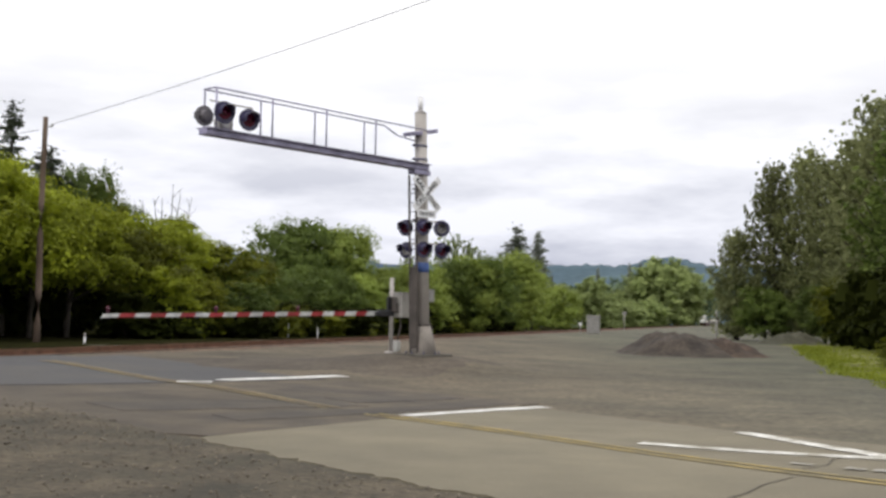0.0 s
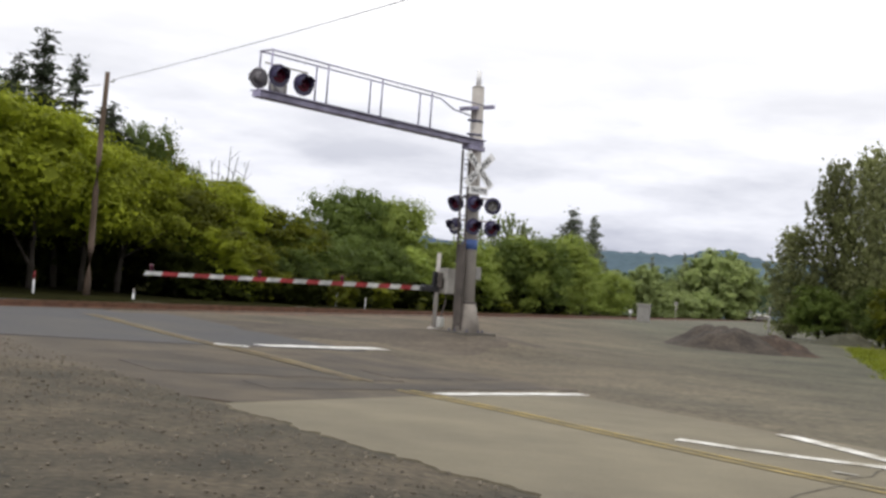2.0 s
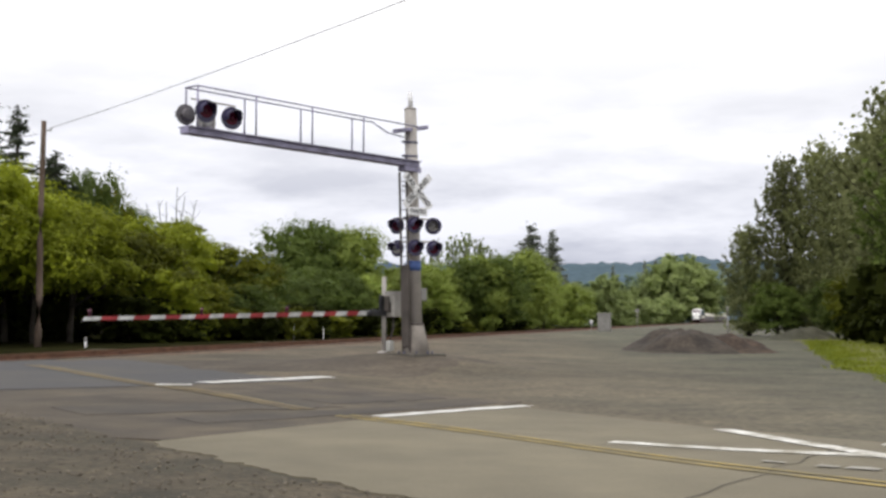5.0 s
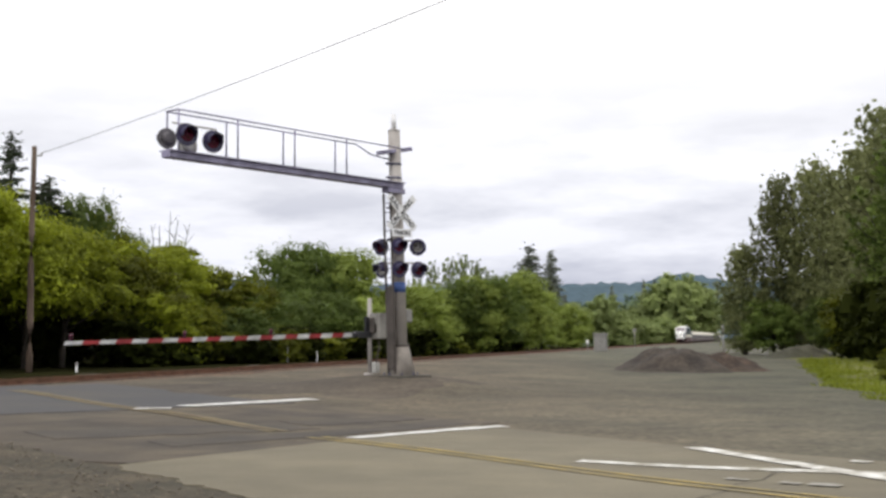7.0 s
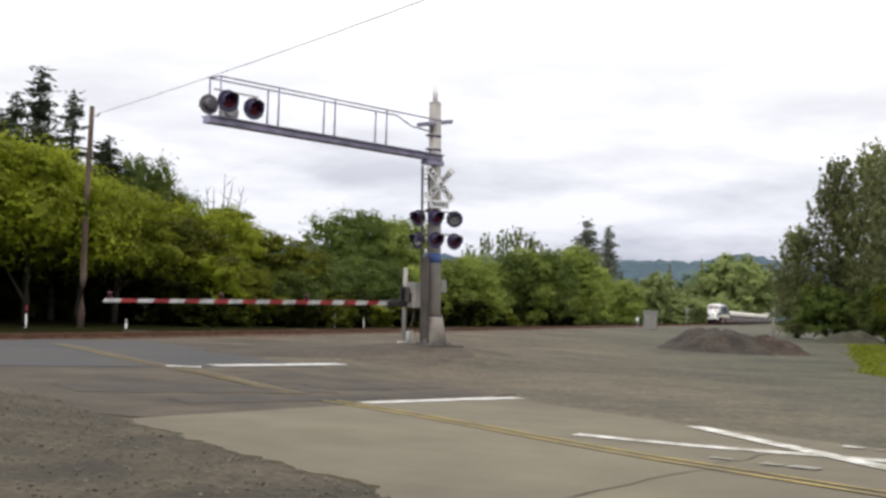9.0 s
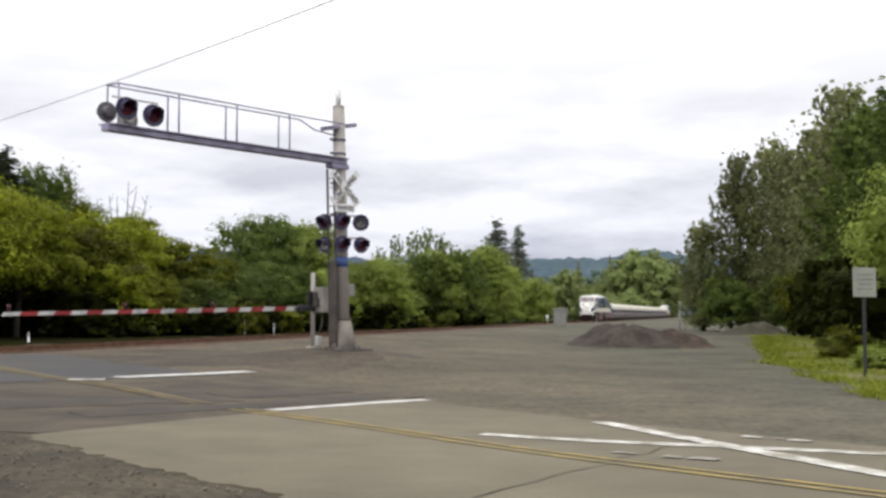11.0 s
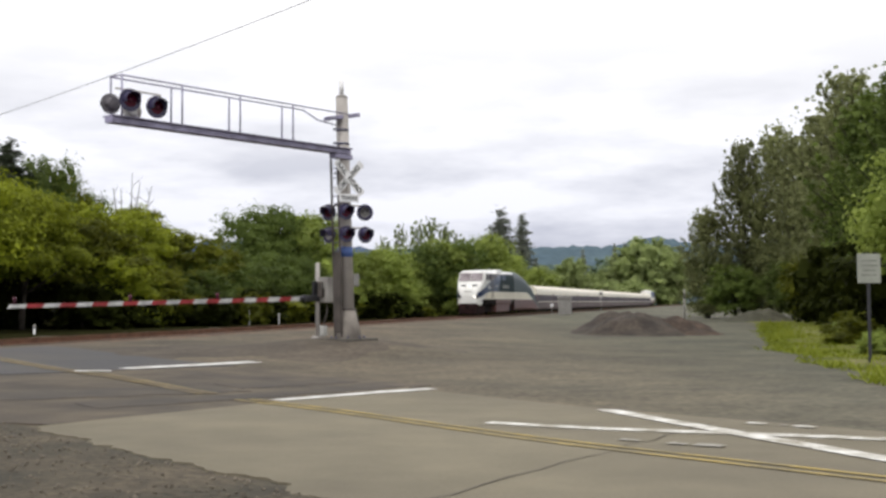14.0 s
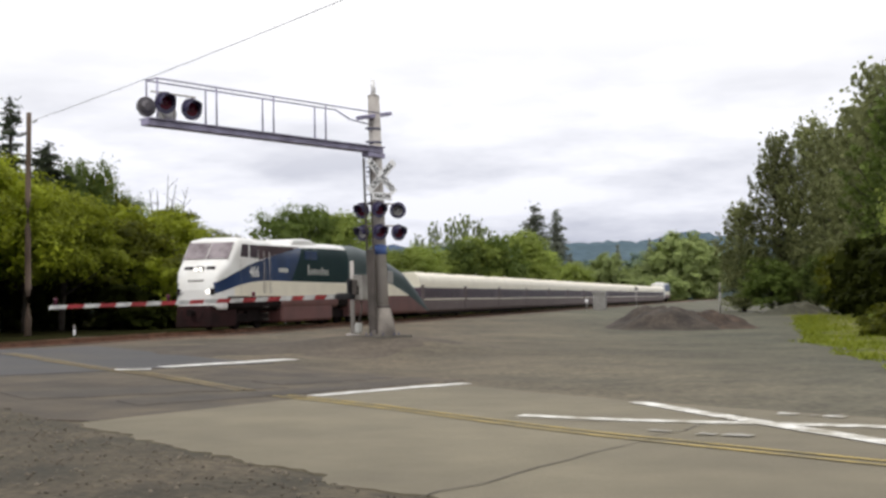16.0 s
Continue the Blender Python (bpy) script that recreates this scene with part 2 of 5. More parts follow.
HEADLIGHT = mat("lit_headlamp", (1.0, 0.97, 0.9), 0.3, 3.0, 0.0, 20.0, 0.0, emit=2.5)
VERGE = mat("grassy_soil", (0.1, 0.115, 0.025), 0.95, 0.35, 0.4, 6.0, 0.8, other=(0.2, 0.19, 0.08), broad=0.3, spec=0.1)
CONCRETE = mat("dirty_concrete", (0.11, 0.1, 0.085), 0.9, 2.0, 0.2, 20.0, 0.3)
GUARD = mat("dull_guard_steel", (0.095, 0.08, 0.07), 0.6, 2.0, 0.15, 25.0, 0.05)
# Gravel of the near verge, darker and browner than the lot.
VERGE_GRAVEL = mat("dark_verge_gravel", (0.088, 0.07, 0.045), 0.95, 0.7, 0.6, 9.0, 0.8, other=(0.048, 0.041, 0.026), broad=0.35)
APRON = mat("brown_dirt_apron", (0.084, 0.067, 0.049), 0.95, 0.5, 0.4, 7.0, 0.6, other=(0.056, 0.045, 0.034), broad=0.3)
FADED = mat("faded_white_paint", (0.34, 0.325, 0.29), 0.8, 1.6, 0.2, 20.0, 0.1, other=(0.2, 0.18, 0.145))
# Pale sky reflection on the glass is put into its base colour.
SCREEN = mat("sky_toned_windscreen", (0.26, 0.22, 0.235), 0.25, 1.2, 0.15, 8.0, 0.0, other=(0.13, 0.1, 0.11), spec=0.6)
PANEL_GREY = mat("dull_sign_face", (0.5, 0.5, 0.47), 0.6, 2.0, 0.08, 20.0, 0.02, other=(0.42, 0.42, 0.39))
FAINT = mat("faint_sign_writing", (0.24, 0.245, 0.22), 0.6, 3.0, 0.1, 20.0, 0.0)
SIGN_DULL = mat("weathered_sign_face", (0.33, 0.34, 0.3), 0.6, 2.0, 0.08, 20.0, 0.02, other=(0.26, 0.27, 0.24))
# Leafy soil, its colour near black for the shade under the trees.
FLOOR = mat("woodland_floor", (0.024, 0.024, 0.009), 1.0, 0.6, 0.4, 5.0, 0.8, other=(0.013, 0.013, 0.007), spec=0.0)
GRASS = leaf_mat("grass_blades", (0.11, 0.145, 0.012), (0.31, 0.34, 0.04), 0.4)
LEAF_OLIVE = leaf_mat("olive_leaves", (0.045, 0.054, 0.004), (0.25, 0.27, 0.018))
LEAF_YELLOW = leaf_mat("yellow_olive_leaves", (0.12, 0.142, 0.01), (0.44, 0.5, 0.04), 0.45)
LEAF_BRIGHT = leaf_mat("spring_green_leaves", (0.18, 0.235, 0.045), (0.4, 0.47, 0.11), 0.45)
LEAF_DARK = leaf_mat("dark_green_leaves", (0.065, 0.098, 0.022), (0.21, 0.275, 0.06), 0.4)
# Near-black leaf colour with the shade under the crowns put into it.
LEAF_SHADE = leaf_mat("shade_dark_leaves", (0.012, 0.016, 0.003), (0.03, 0.036, 0.006), 0.1, 0.02)
LEAF_GREY = leaf_mat("grey_green_leaves", (0.2, 0.218, 0.1), (0.3, 0.32, 0.14), 0.55)
NEEDLE = leaf_mat("conifer_needles", (0.035, 0.048, 0.03), (0.08, 0.095, 0.055), 0.15)
# Hazy colours: the paling by distance is put into far leaves and needles.
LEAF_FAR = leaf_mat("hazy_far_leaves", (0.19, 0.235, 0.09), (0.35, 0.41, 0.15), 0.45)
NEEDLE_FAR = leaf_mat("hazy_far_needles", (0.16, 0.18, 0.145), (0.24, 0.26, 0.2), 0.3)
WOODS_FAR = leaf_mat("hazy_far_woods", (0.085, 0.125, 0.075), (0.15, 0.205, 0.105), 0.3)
# Distance haze is mixed into the colours of hill and ridge.
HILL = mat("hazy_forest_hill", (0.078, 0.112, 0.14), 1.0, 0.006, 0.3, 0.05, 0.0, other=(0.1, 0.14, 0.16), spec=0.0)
HILL_FAR = mat("haze_blue_ridge", (0.075, 0.105, 0.16), 1.0, 0.01, 0.08, 0.05, 0.0, other=(0.09, 0.12, 0.17), spec=0.0)


# ---- mesh helpers ----
def mesh_of(bm, name, material, smooth=False):
    me = bpy.data.meshes.new(name)
    bm.to_mesh(me)
    bm.free()
    for mm in material if isinstance(material, (list, tuple)) else [material]:
        me.materials.append(mm)
    if smooth:
        me.polygons.foreach_set("use_smooth", [True] * len(me.polygons))
    return me


def part(name, bm, material, parent=None, label="", smooth=False):
    ob = new(name, mesh_of(bm, name, material, smooth))
    if parent is not None:
        ob.parent = parent
    if label:
        ob["label"] = label
    return ob


def box(bm, c, s, rot=None, bevel=0.0, mi=0):
    """A box of size s round c, turned by the 3x3 rot."""
    r = bmesh.ops.create_cube(bm, size=1.0)
    m = Matrix.Translation(c) @ (rot.to_4x4() if rot is not None else Matrix()) @ Matrix.Diagonal((*s, 1))
    bmesh.ops.transform(bm, matrix=m, verts=r["verts"])
    faces = list({f for v in r["verts"] for f in v.link_faces})
    for f in faces:
        f.material_index = mi
    if bevel:
        edges = list({e for v in r["verts"] for e in v.link_edges})
        bmesh.ops.bevel(bm, geom=edges, offset=bevel, segments=2, affect="EDGES", profile=0.5)
    return bm


def rod(bm, a, b, r0, r1=None, seg=10, mi=0, cap=True):
    """A round bar from a to b."""
    a, b = Vector(a), Vector(b)
    q = (b - a).to_track_quat("Z", "Y").to_matrix()
    r1 = r0 if r1 is None else r1
    ring = [[bm.verts.new(p + q @ Vector((math.cos(k * 2 * math.pi / seg) * r, math.sin(k * 2 * math.pi / seg) * r, 0))) for k in range(seg)] for p, r in ((a, r0), (b, r1))]
    for k in range(seg):
        f = bm.faces.new((ring[0][k], ring[0][(k + 1) % seg], ring[1][(k + 1) % seg], ring[1][k]))
        f.material_index, f.smooth = mi, True
    if cap:
        bm.faces.new(ring[0][::-1]).material_index = mi
        bm.faces.new(ring[1]).material_index = mi
    return bm


def tube(bm, pts, radii, seg=10):
    """One bent round bar through pts."""
    rings = []
    for i, p in enumerate(pts):
        d = (Vector(pts[min(i + 1, len(pts) - 1)]) - Vector(pts[max(i - 1, 0)])).to_track_quat("Z", "Y").to_matrix()
        rings.append([bm.verts.new(Vector(p) + d @ Vector((math.cos(k * 6.2832 / seg) * radii[i], math.sin(k * 6.2832 / seg) * radii[i], 0))) for k in range(seg)])
    for a, c in zip(rings, rings[1:]):
        for k in range(seg):
            bm.faces.new((a[k], a[(k + 1) % seg], c[(k + 1) % seg], c[k])).smooth = True
    bm.faces.new(rings[0][::-1])
    bm.faces.new(rings[-1])
    return bm


def prism(bm, outline, y0, y1, mi=0):
    """An outline in x, z pulled from y0 to y1."""
    a = [bm.verts.new((x, y0, z)) for x, z in outline]
    b = [bm.verts.new((x, y1, z)) for x, z in outline]
    n = len(outline)
    for k in range(n):
        bm.faces.new((a[k], a[(k + 1) % n], b[(k + 1) % n], b[k])).material_index = mi
    bm.faces.new(a[::-1]).material_index = mi
    bm.faces.new(b).material_index = mi
    bmesh.ops.recalc_face_normals(bm, faces=bm.faces[:])
    return bm


def thing(name, label, category, m=None, group="", kind=""):
    ob = new(name)
    ob.empty_display_size = 0.2
    if m is not None:
        ob.matrix_world = m
    return tagged(ob, label, category, group, kind)


# ---- plan ----
# The railway line runs straight: x = TX + TS * y at the rails, slowly climbing away.
TX, TS = -27.6, 0.2625
TL = math.hypot(1, TS)
TN = Vector((1 / TL, -TS / TL, 0))       # square to the track, towards the road's near side
TD = Vector((TS / TL, 1 / TL, 0))        # along the track, away
RU = Vector((-0.632, 0.775, 0))          # along the road, towards the crossing
RN = Vector((0.775, 0.632, 0))           # across the road
MAST = Vector((-0.65, 39.0, 0))
GATE = Vector((-1.73, 40.1, 0))


def rail_z(y):
    return 0.5 + 0.0045 * (y - 58)


def track_d(x, y):
    return (x - TX) / TL - y * TS / TL


def step(a, b, v):
    k = min(1.0, max(0.0, (v - a) / (b - a)))
    return k * k * (3 - 2 * k)


def ground_z(x, y):
    d = track_d(x, y)
    z = -0.1 + 0.1 * step(27, 21, d) + 0.2 * step(21, 14, d) + 0.22 * step(14.5, 6, d)
    z += 0.0045 * max(0.0, y - 58) * step(60, 10, abs(d))
    z -= 0.16 * step(6.0, 3.6, d) * step(-12, -5, d)
    if d < -6:
        z -= 0.35 * step(-6, -10, d)
    r = math.hypot(x - MAST.x, y - MAST.y - 0.6)
    z += 0.46 * math.exp(-(r / 3.6) ** 2)
    return z


def road_xy(u, n):
    return RU * u + RN * n


# ---- ground ----
def build_ground():
    xs = sorted({*np.linspace(-45, 45, 151).round(2), *np.linspace(-11, 6, 80).round(2), *np.geomspace(45, 1500, 22).round(1), *(-np.geomspace(45, 1500, 22)).round(1)})
    ys = sorted({*np.linspace(-12, 110, 204).round(2), *np.linspace(8, 24, 76).round(2), *np.geomspace(110, 2500, 34).round(1), *(-np.geomspace(12, 900, 12)).round(1)})
    verts, faces = [], []
    for y in ys:
        for x in xs:
            z = ground_z(x, y)
            near = step(160, 60, math.hypot(x, y))
            z += near * 0.05 * (noise.noise(Vector((x * 0.35, y * 0.35, 0))) + 0.5 * noise.noise(Vector((x * 1.1, y * 1.1, 3))))
            rn, ru = x * RN.x + y * RN.y, x * RU.x + y * RU.y
            lo = 7.3 - 4.0 * step(17, 25, ru)
            lane = step(lo, lo + 0.8, rn) * step(18.2, 17.0, rn)
            z -= 0.6 * near * 0.05 * (noise.noise(Vector((x * 0.35, y * 0.35, 0))) + 0.5 * noise.noise(Vector((x * 1.1, y * 1.1, 3)))) * step(0, 5, rn) * step(22, 18, rn)
            z += 0.008 * step(2, 6, rn) * step(20, 18, rn)
            z = z * (1 - lane) + (ground_z(x, y) - 0.02) * lane
            verts.append((x, y, z))
    w = len(xs)
    for j in range(len(ys) - 1):
        for i in range(w - 1):
            faces.append((j * w + i, j * w + i + 1, (j + 1) * w + i + 1, (j + 1) * w + i))
    me = bpy.data.meshes.new("ground")
    me.from_pydata(verts, [], faces)
    me.polygons.foreach_set("use_smooth", [True] * len(me.polygons))
    me.materials.append(GRAVEL)
    me.materials.append(VERGE_GRAVEL)
    for poly in me.polygons:
        c = poly.center
        if c.x * RN.x + c.y * RN.y < 8.2 + wob(c.x + c.y, 0.3, 0.8) and c.x * RU.x + c.y * RU.y < 24:
            poly.material_index = 1
    tagged(new("ground", me), "grey-brown compacted gravel lot and verge", "ground", kind="structure")


def strip(name, corner_fn, nu, nn, up, material, label, category="road"):
    """A sheet laid on the ground; corner_fn(a, b) gives (u, n) for a, b in 0..1."""
    verts, faces = [], []
    for i in range(nu + 1):
        for j in range(nn + 1):
            u, n = corner_fn(i / nu, j / nn)
            p = road_xy(u, n)
            verts.append((p.x, p.y, ground_z(p.x, p.y) + up))
    for i in range(nu):
        for j in range(nn):
            k = i * (nn + 1) + j
            faces.append((k, k + nn + 1, k + nn + 2, k + 1))
    rim = [i * (nn + 1) for i in range(nu + 1)] + [nu * (nn + 1) + j for j in range(1, nn + 1)] + [i * (nn + 1) + nn for i in range(nu - 1, -1, -1)] + list(range(nn - 1, 0, -1))
    o = len(verts)
    verts += [(verts[k][0], verts[k][1], verts[k][2] - 0.03) for k in rim]
    for k in range(len(rim)):
        q = (k + 1) % len(rim)
        faces.append((rim[k], rim[q], o + q, o + k))
    me = bpy.data.meshes.new(name)
    me.from_pydata(verts, [], faces)
    me.materials.append(material)
    ob = new(name, me)
    return tagged(ob, label, category, kind="structure")


def wob(v, k, a):
    return a * noise.noise(Vector((v * k, 7.3, 1.1))) + a * 0.5 * noise.noise(Vector((v * k * 3.1, 2.3, 5.1)))


def build_road():
    NEAR, FAR = 7.75, 16.65
    end = lambda b: 14.9 + 3.1 * b            # where the light paving stops
    tan0 = lambda b: end(max(0, (5.0 + 12.6 * b - NEAR) / (FAR - NEAR))) + 7.5 * max(0.0, 1 - b / 0.23) + 0.4 * wob(b * 30, 1.0, max(0.0, 1 - b / 0.2))
    strip("road_light", lambda a, b: (-35 + a * (end(b) + 35), NEAR + b * (FAR - NEAR) + (1 - b) ** 8 * (wob(a * 50, 0.9, 0.26) + wob(a * 50, 4.3, 0.08) + wob(a * 50, 11.0, 0.04))), 520, 12, 0.006, LIGHT_ASPHALT, "worn light grey asphalt road with cracks")
    strip("road_tan", lambda a, b: (tan0(b) + a * (24.2 + 1.5 * b - tan0(b)), 5.0 + b * 12.6 + (1 - b) ** 6 * wob(a * 20, 0.6, 0.8)), 60, 24, 0.003, TAN_ASPHALT, "dusty brown patched asphalt before the railway crossing")
    strip("road_blue", lambda a, b: (24.2 + 1.5 * b + a * 50, 3.6 + b * 13.6), 60, 14, 0.008, BLUE_ASPHALT, "smooth blue-grey asphalt on the railway crossing")


def build_patches():
    strip("asphalt_patch", lambda a, b: (18.6 + a * 1.5 + 0.3 * b + wob(b * 9, 1, 0.2), 8.4 + b * 5.2), 12, 16, 0.011, PATCH, "dark tarred patch in the dusty asphalt")
    strip("asphalt_patch", lambda a, b: (16.9 + a * 0.9 + 0.33 * b * 4 + wob(b * 9, 1, 0.15), 9.6 + b * 7.2), 12, 16, 0.011, PATCH, "dark tarred seam before the light paving")
    strip("asphalt_patch", lambda a, b: (19.6 + a * 1.2 + 0.5 * b + wob(b * 9, 1, 0.2), 13.8 + b * 3.2), 12, 16, 0.011, PATCH, "dark tarred patch in the dusty asphalt")


def build_apron():
    """Brown dirt round the signal's foot."""
    verts, faces = [], []
    n = 64
    for i in range(9):
        for k in range(n):
            a = 2 * math.pi * k / n
            f = i / 8 * (1 + 0.24 * noise.noise(Vector((math.cos(a) * 2, math.sin(a) * 2, 4))) + 0.09 * noise.noise(Vector((math.cos(a) * 7, math.sin(a) * 7, 4))))
            px = MAST.x - 2.4 + math.cos(a) * 6.6 * f + math.sin(a) * 1.2 * f
            py = MAST.y + 0.3 + math.sin(a) * 6.0 * f
            verts.append((px, py, ground_z(px, py) + 0.05 * (1 - (i / 8) ** 3) - 0.02 * (i / 8)))
    for i in range(8):
        for k in range(n):
            faces.append((i * n + k, (i + 1) * n + k, (i + 1) * n + (k + 1) % n, i * n + (k + 1) % n))
    me = bpy.data.meshes.new("dirt_apron")
    me.from_pydata(verts, [], faces)
    me.materials.append(APRON)
    tagged(new("dirt_apron", me), "dark brown dirt round the signal mast", "ground", kind="structure")


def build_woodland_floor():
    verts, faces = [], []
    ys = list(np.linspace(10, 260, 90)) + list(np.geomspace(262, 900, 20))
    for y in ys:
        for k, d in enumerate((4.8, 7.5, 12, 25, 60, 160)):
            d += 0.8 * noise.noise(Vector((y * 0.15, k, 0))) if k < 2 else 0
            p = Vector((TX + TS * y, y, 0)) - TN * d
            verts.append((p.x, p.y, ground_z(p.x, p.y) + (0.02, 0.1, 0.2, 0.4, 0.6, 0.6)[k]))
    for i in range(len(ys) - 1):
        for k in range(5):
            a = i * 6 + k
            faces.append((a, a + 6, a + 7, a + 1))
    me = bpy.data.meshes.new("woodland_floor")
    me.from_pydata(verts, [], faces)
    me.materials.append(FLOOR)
    tagged(new("woodland_floor", me), "leafy soil darkened in colour for the shade under the trees", "ground", kind="structure")


# ---- track ----
def build_track():
    ys = [20 + 6 * i for i in range(60)] + [380 + 40 * i for i in range(20)]
    def sweep(name, prof, material, label, z_off):
        verts, faces = [], []
        n = len(prof)
        for y in ys:
            c = Vector((TX + TS * y, y, rail_z(y) + z_off))
            for a, z in prof:
                p = c + TN * a
                verts.append((p.x, p.y, p.z + z))
        for i in range(len(ys) - 1):
            for k in range(n - 1):
                faces.append((i * n + k, i * n + k + 1, (i + 1) * n + k + 1, (i + 1) * n + k))
        me = bpy.data.meshes.new(name)
        me.from_pydata(verts, [], faces)
        me.materials.append(material)
        return me
    bed = tagged(new("ballast_bed", sweep("ballast_bed", [(-3.6, -0.75), (-2.0, -0.19), (2.0, -0.19), (3.6, -0.75)], BALLAST, "", 0)), "rust-brown crushed stone ballast under the rails", "track bed", kind="structure")
    track = thing("railway_track", "rusty steel railway track on dark wooden ties", "railway track")
    track["kind"] = "structure"
    for s in (-0.755, 0.755):
        me = sweep("rail", [(s - 0.07, -0.17), (s - 0.065, -0.15), (s - 0.012, -0.14), (s - 0.012, -0.04), (s - 0.036, -0.03), (s - 0.036, 0), (s + 0.036, 0), (s + 0.036, -0.03), (s + 0.012, -0.04), (s + 0.012, -0.14), (s + 0.065, -0.15), (s + 0.07, -0.17)], RUST, "", 0)
        ob = new("rail", me)
        ob.parent = track
    bm = bmesh.new()
    box(bm, (0, 0, 0), (2.6, 0.23, 0.18), bevel=0.015)
    tie = mesh_of(bm, "tie", TIE)
    for i in range(150):
        y = 34 + i * 0.56
        ob = new("tie", tie)
        ob.parent = track
        ob.matrix_world = Matrix.Translation((TX + TS * y, y, rail_z(y) - 0.255)) @ pose(0, 0, 0, 0, 0, math.degrees(-math.atan(TS)) + random.uniform(-1, 1))


# ---- road markings and crossing ----
def paint(name, u0, n0, u1, n1, width, material, label, up=0.018, ragged=0.0):
    a, b = road_xy(u0, n0), road_xy(u1, n1)
    d = (b - a).normalized()
    side = Vector((-d.y, d.x, 0)) * (width / 2)
    k = max(2, int((b - a).length / 0.5))
    verts, faces = [], []
    for i in range(k + 1):
        p = a.lerp(b, i / k)
        for s in (-1, 1):
            q = p + side * s * (1 + random.uniform(-ragged, ragged))
            verts.append((q.x, q.y, ground_z(q.x, q.y) + up))
    for i in range(k):
        faces.append((2 * i, 2 * i + 1, 2 * i + 3, 2 * i + 2))
    me = bpy.data.meshes.new(name)
    me.from_pydata(verts, [], faces)
    me.materials.append(material)
    return tagged(new(name, me), label, "road marking", kind="structure")


def build_markings():
    for n in (12.36, 12.64):
        paint("yellow_line", -30, n, 17.3, n, 0.115, YELLOW, "worn double yellow centre line on the road", ragged=0.1)
        paint("yellow_line", 18.6, n + 0.03, 34.0, n + 0.5, 0.2, FADED_YELLOW, "faded dusty yellow centre line near the crossing", up=0.019, ragged=0.25)
    paint("stop_line", 16.8, 12.85, 17.45, 16.9, 0.38, WHITE_PAINT, "worn white stop line across one lane", ragged=0.12)
    paint("stop_line", 25.6, 14.1, 26.95, 18.5, 0.6, WHITE_PAINT, "bright white stop line before the crossing", up=0.022, ragged=0.1)
    paint("stop_line", 25.3, 12.75, 24.9, 13.45, 0.5, WHITE_PAINT, "short worn rest of a white stop line", up=0.024, ragged=0.2)
    paint("crossing_mark", 11.8, 13.35, 6.2, 16.1, 0.34, MARK_PAINT, "white diagonal stroke of a painted railway cross", ragged=0.12)
    paint("crossing_mark", 12.3, 16.4, 5.6, 13.8, 0.34, MARK_PAINT, "white diagonal stroke of a painted railway cross", up=0.021, ragged=0.12)
    for u0, n0, u1, n1, wd, paint_mat in ((9.15, 13.24, 8.85, 13.3, 0.16, FADED), (8.45, 13.38, 8.2, 13.44, 0.2, FADED), (8.12, 13.46, 7.75, 13.55, 0.26, FADED), (9.35, 16.22, 9.05, 16.28, 0.2, MARK_PAINT), (8.85, 16.3, 8.72, 16.32, 0.12, FADED), (8.62, 16.32, 8.3, 16.38, 0.22, MARK_PAINT)):
        paint("faded_mark", u0, n0, u1, n1, wd, paint_mat, "chipped remains of white road paint", up=0.024, ragged=0.45)
    prev = None
    for i in range(15):
        n = 7.5 + i * 0.6
        u = 6.7 + (n - 7.5) * 0.36 + wob(n, 1.7, 0.16)
        if prev:
            paint("road_crack", prev[0], prev[1], u, n, random.uniform(0.012, 0.03), CRACK, "dark crack across the road", up=0.016)
        prev = (u, n)


# ---- foliage ----
def unit(v):
    return v / np.maximum(np.linalg.norm(v, axis=1), 1e-6)[:, None]


def leaf_quads(rng, p, nrm, size, slim=0.62, droop=0.0):
    """Four-cornered leaves at the points p, facing nrm."""
    n = len(p)
    nrm = unit(nrm)
    t1 = unit(np.cross(nrm, rng.normal(size=(n, 3))))
    t2 = np.cross(nrm, t1)
    s = size * rng.uniform(0.6, 1.35, n)[:, None]
    d = np.array([0, 0, droop])
    return np.stack([p - t1 * s, p - t2 * s * slim, p + t1 * s - d, p + t2 * s * slim], 1)


def leaf_arrays(rng, lobes, count, size, up=0.35, per=26, tuft=0.3):
    """Leaves in tufts, the tufts over the outer side of rounded lobes."""
    area = np.array([r[0] * r[1] + r[0] * r[2] + r[1] * r[2] for _, r in lobes])
    m = max(1, count // per)
    pick = rng.choice(len(lobes), m, p=area / area.sum())
    c = np.array([l[0] for l in lobes])[pick]
    r = np.array([l[1] for l in lobes])[pick]
    mid = np.array([l[0] for l in lobes]).mean(0)
    out = unit((c - mid) * np.array([1, 1, 0.6]))
    d = unit(unit(rng.normal(size=(m, 3))) + 0.45 * out + np.array([0, 0, 0.3]))
    tc = c + d * r * rng.uniform(0.72, 1.06, m)[:, None]
    tr = r.mean(1) * tuft * rng.uniform(0.6, 1.4, m)
    k = np.repeat(np.arange(m), per)
    n = len(k)
    e = unit(rng.normal(size=(n, 3)))
    p = tc[k] + e * (tr[k] * rng.uniform(0.15, 1.0, n) ** 0.5)[:, None] * np.array([1.15, 1.15, 0.7])
    nrm = 0.55 * d[k] + 0.5 * e + rng.normal(scale=0.32, size=(n, 3)) + np.array([0, 0, up])
    return leaf_quads(rng, p, nrm, size)


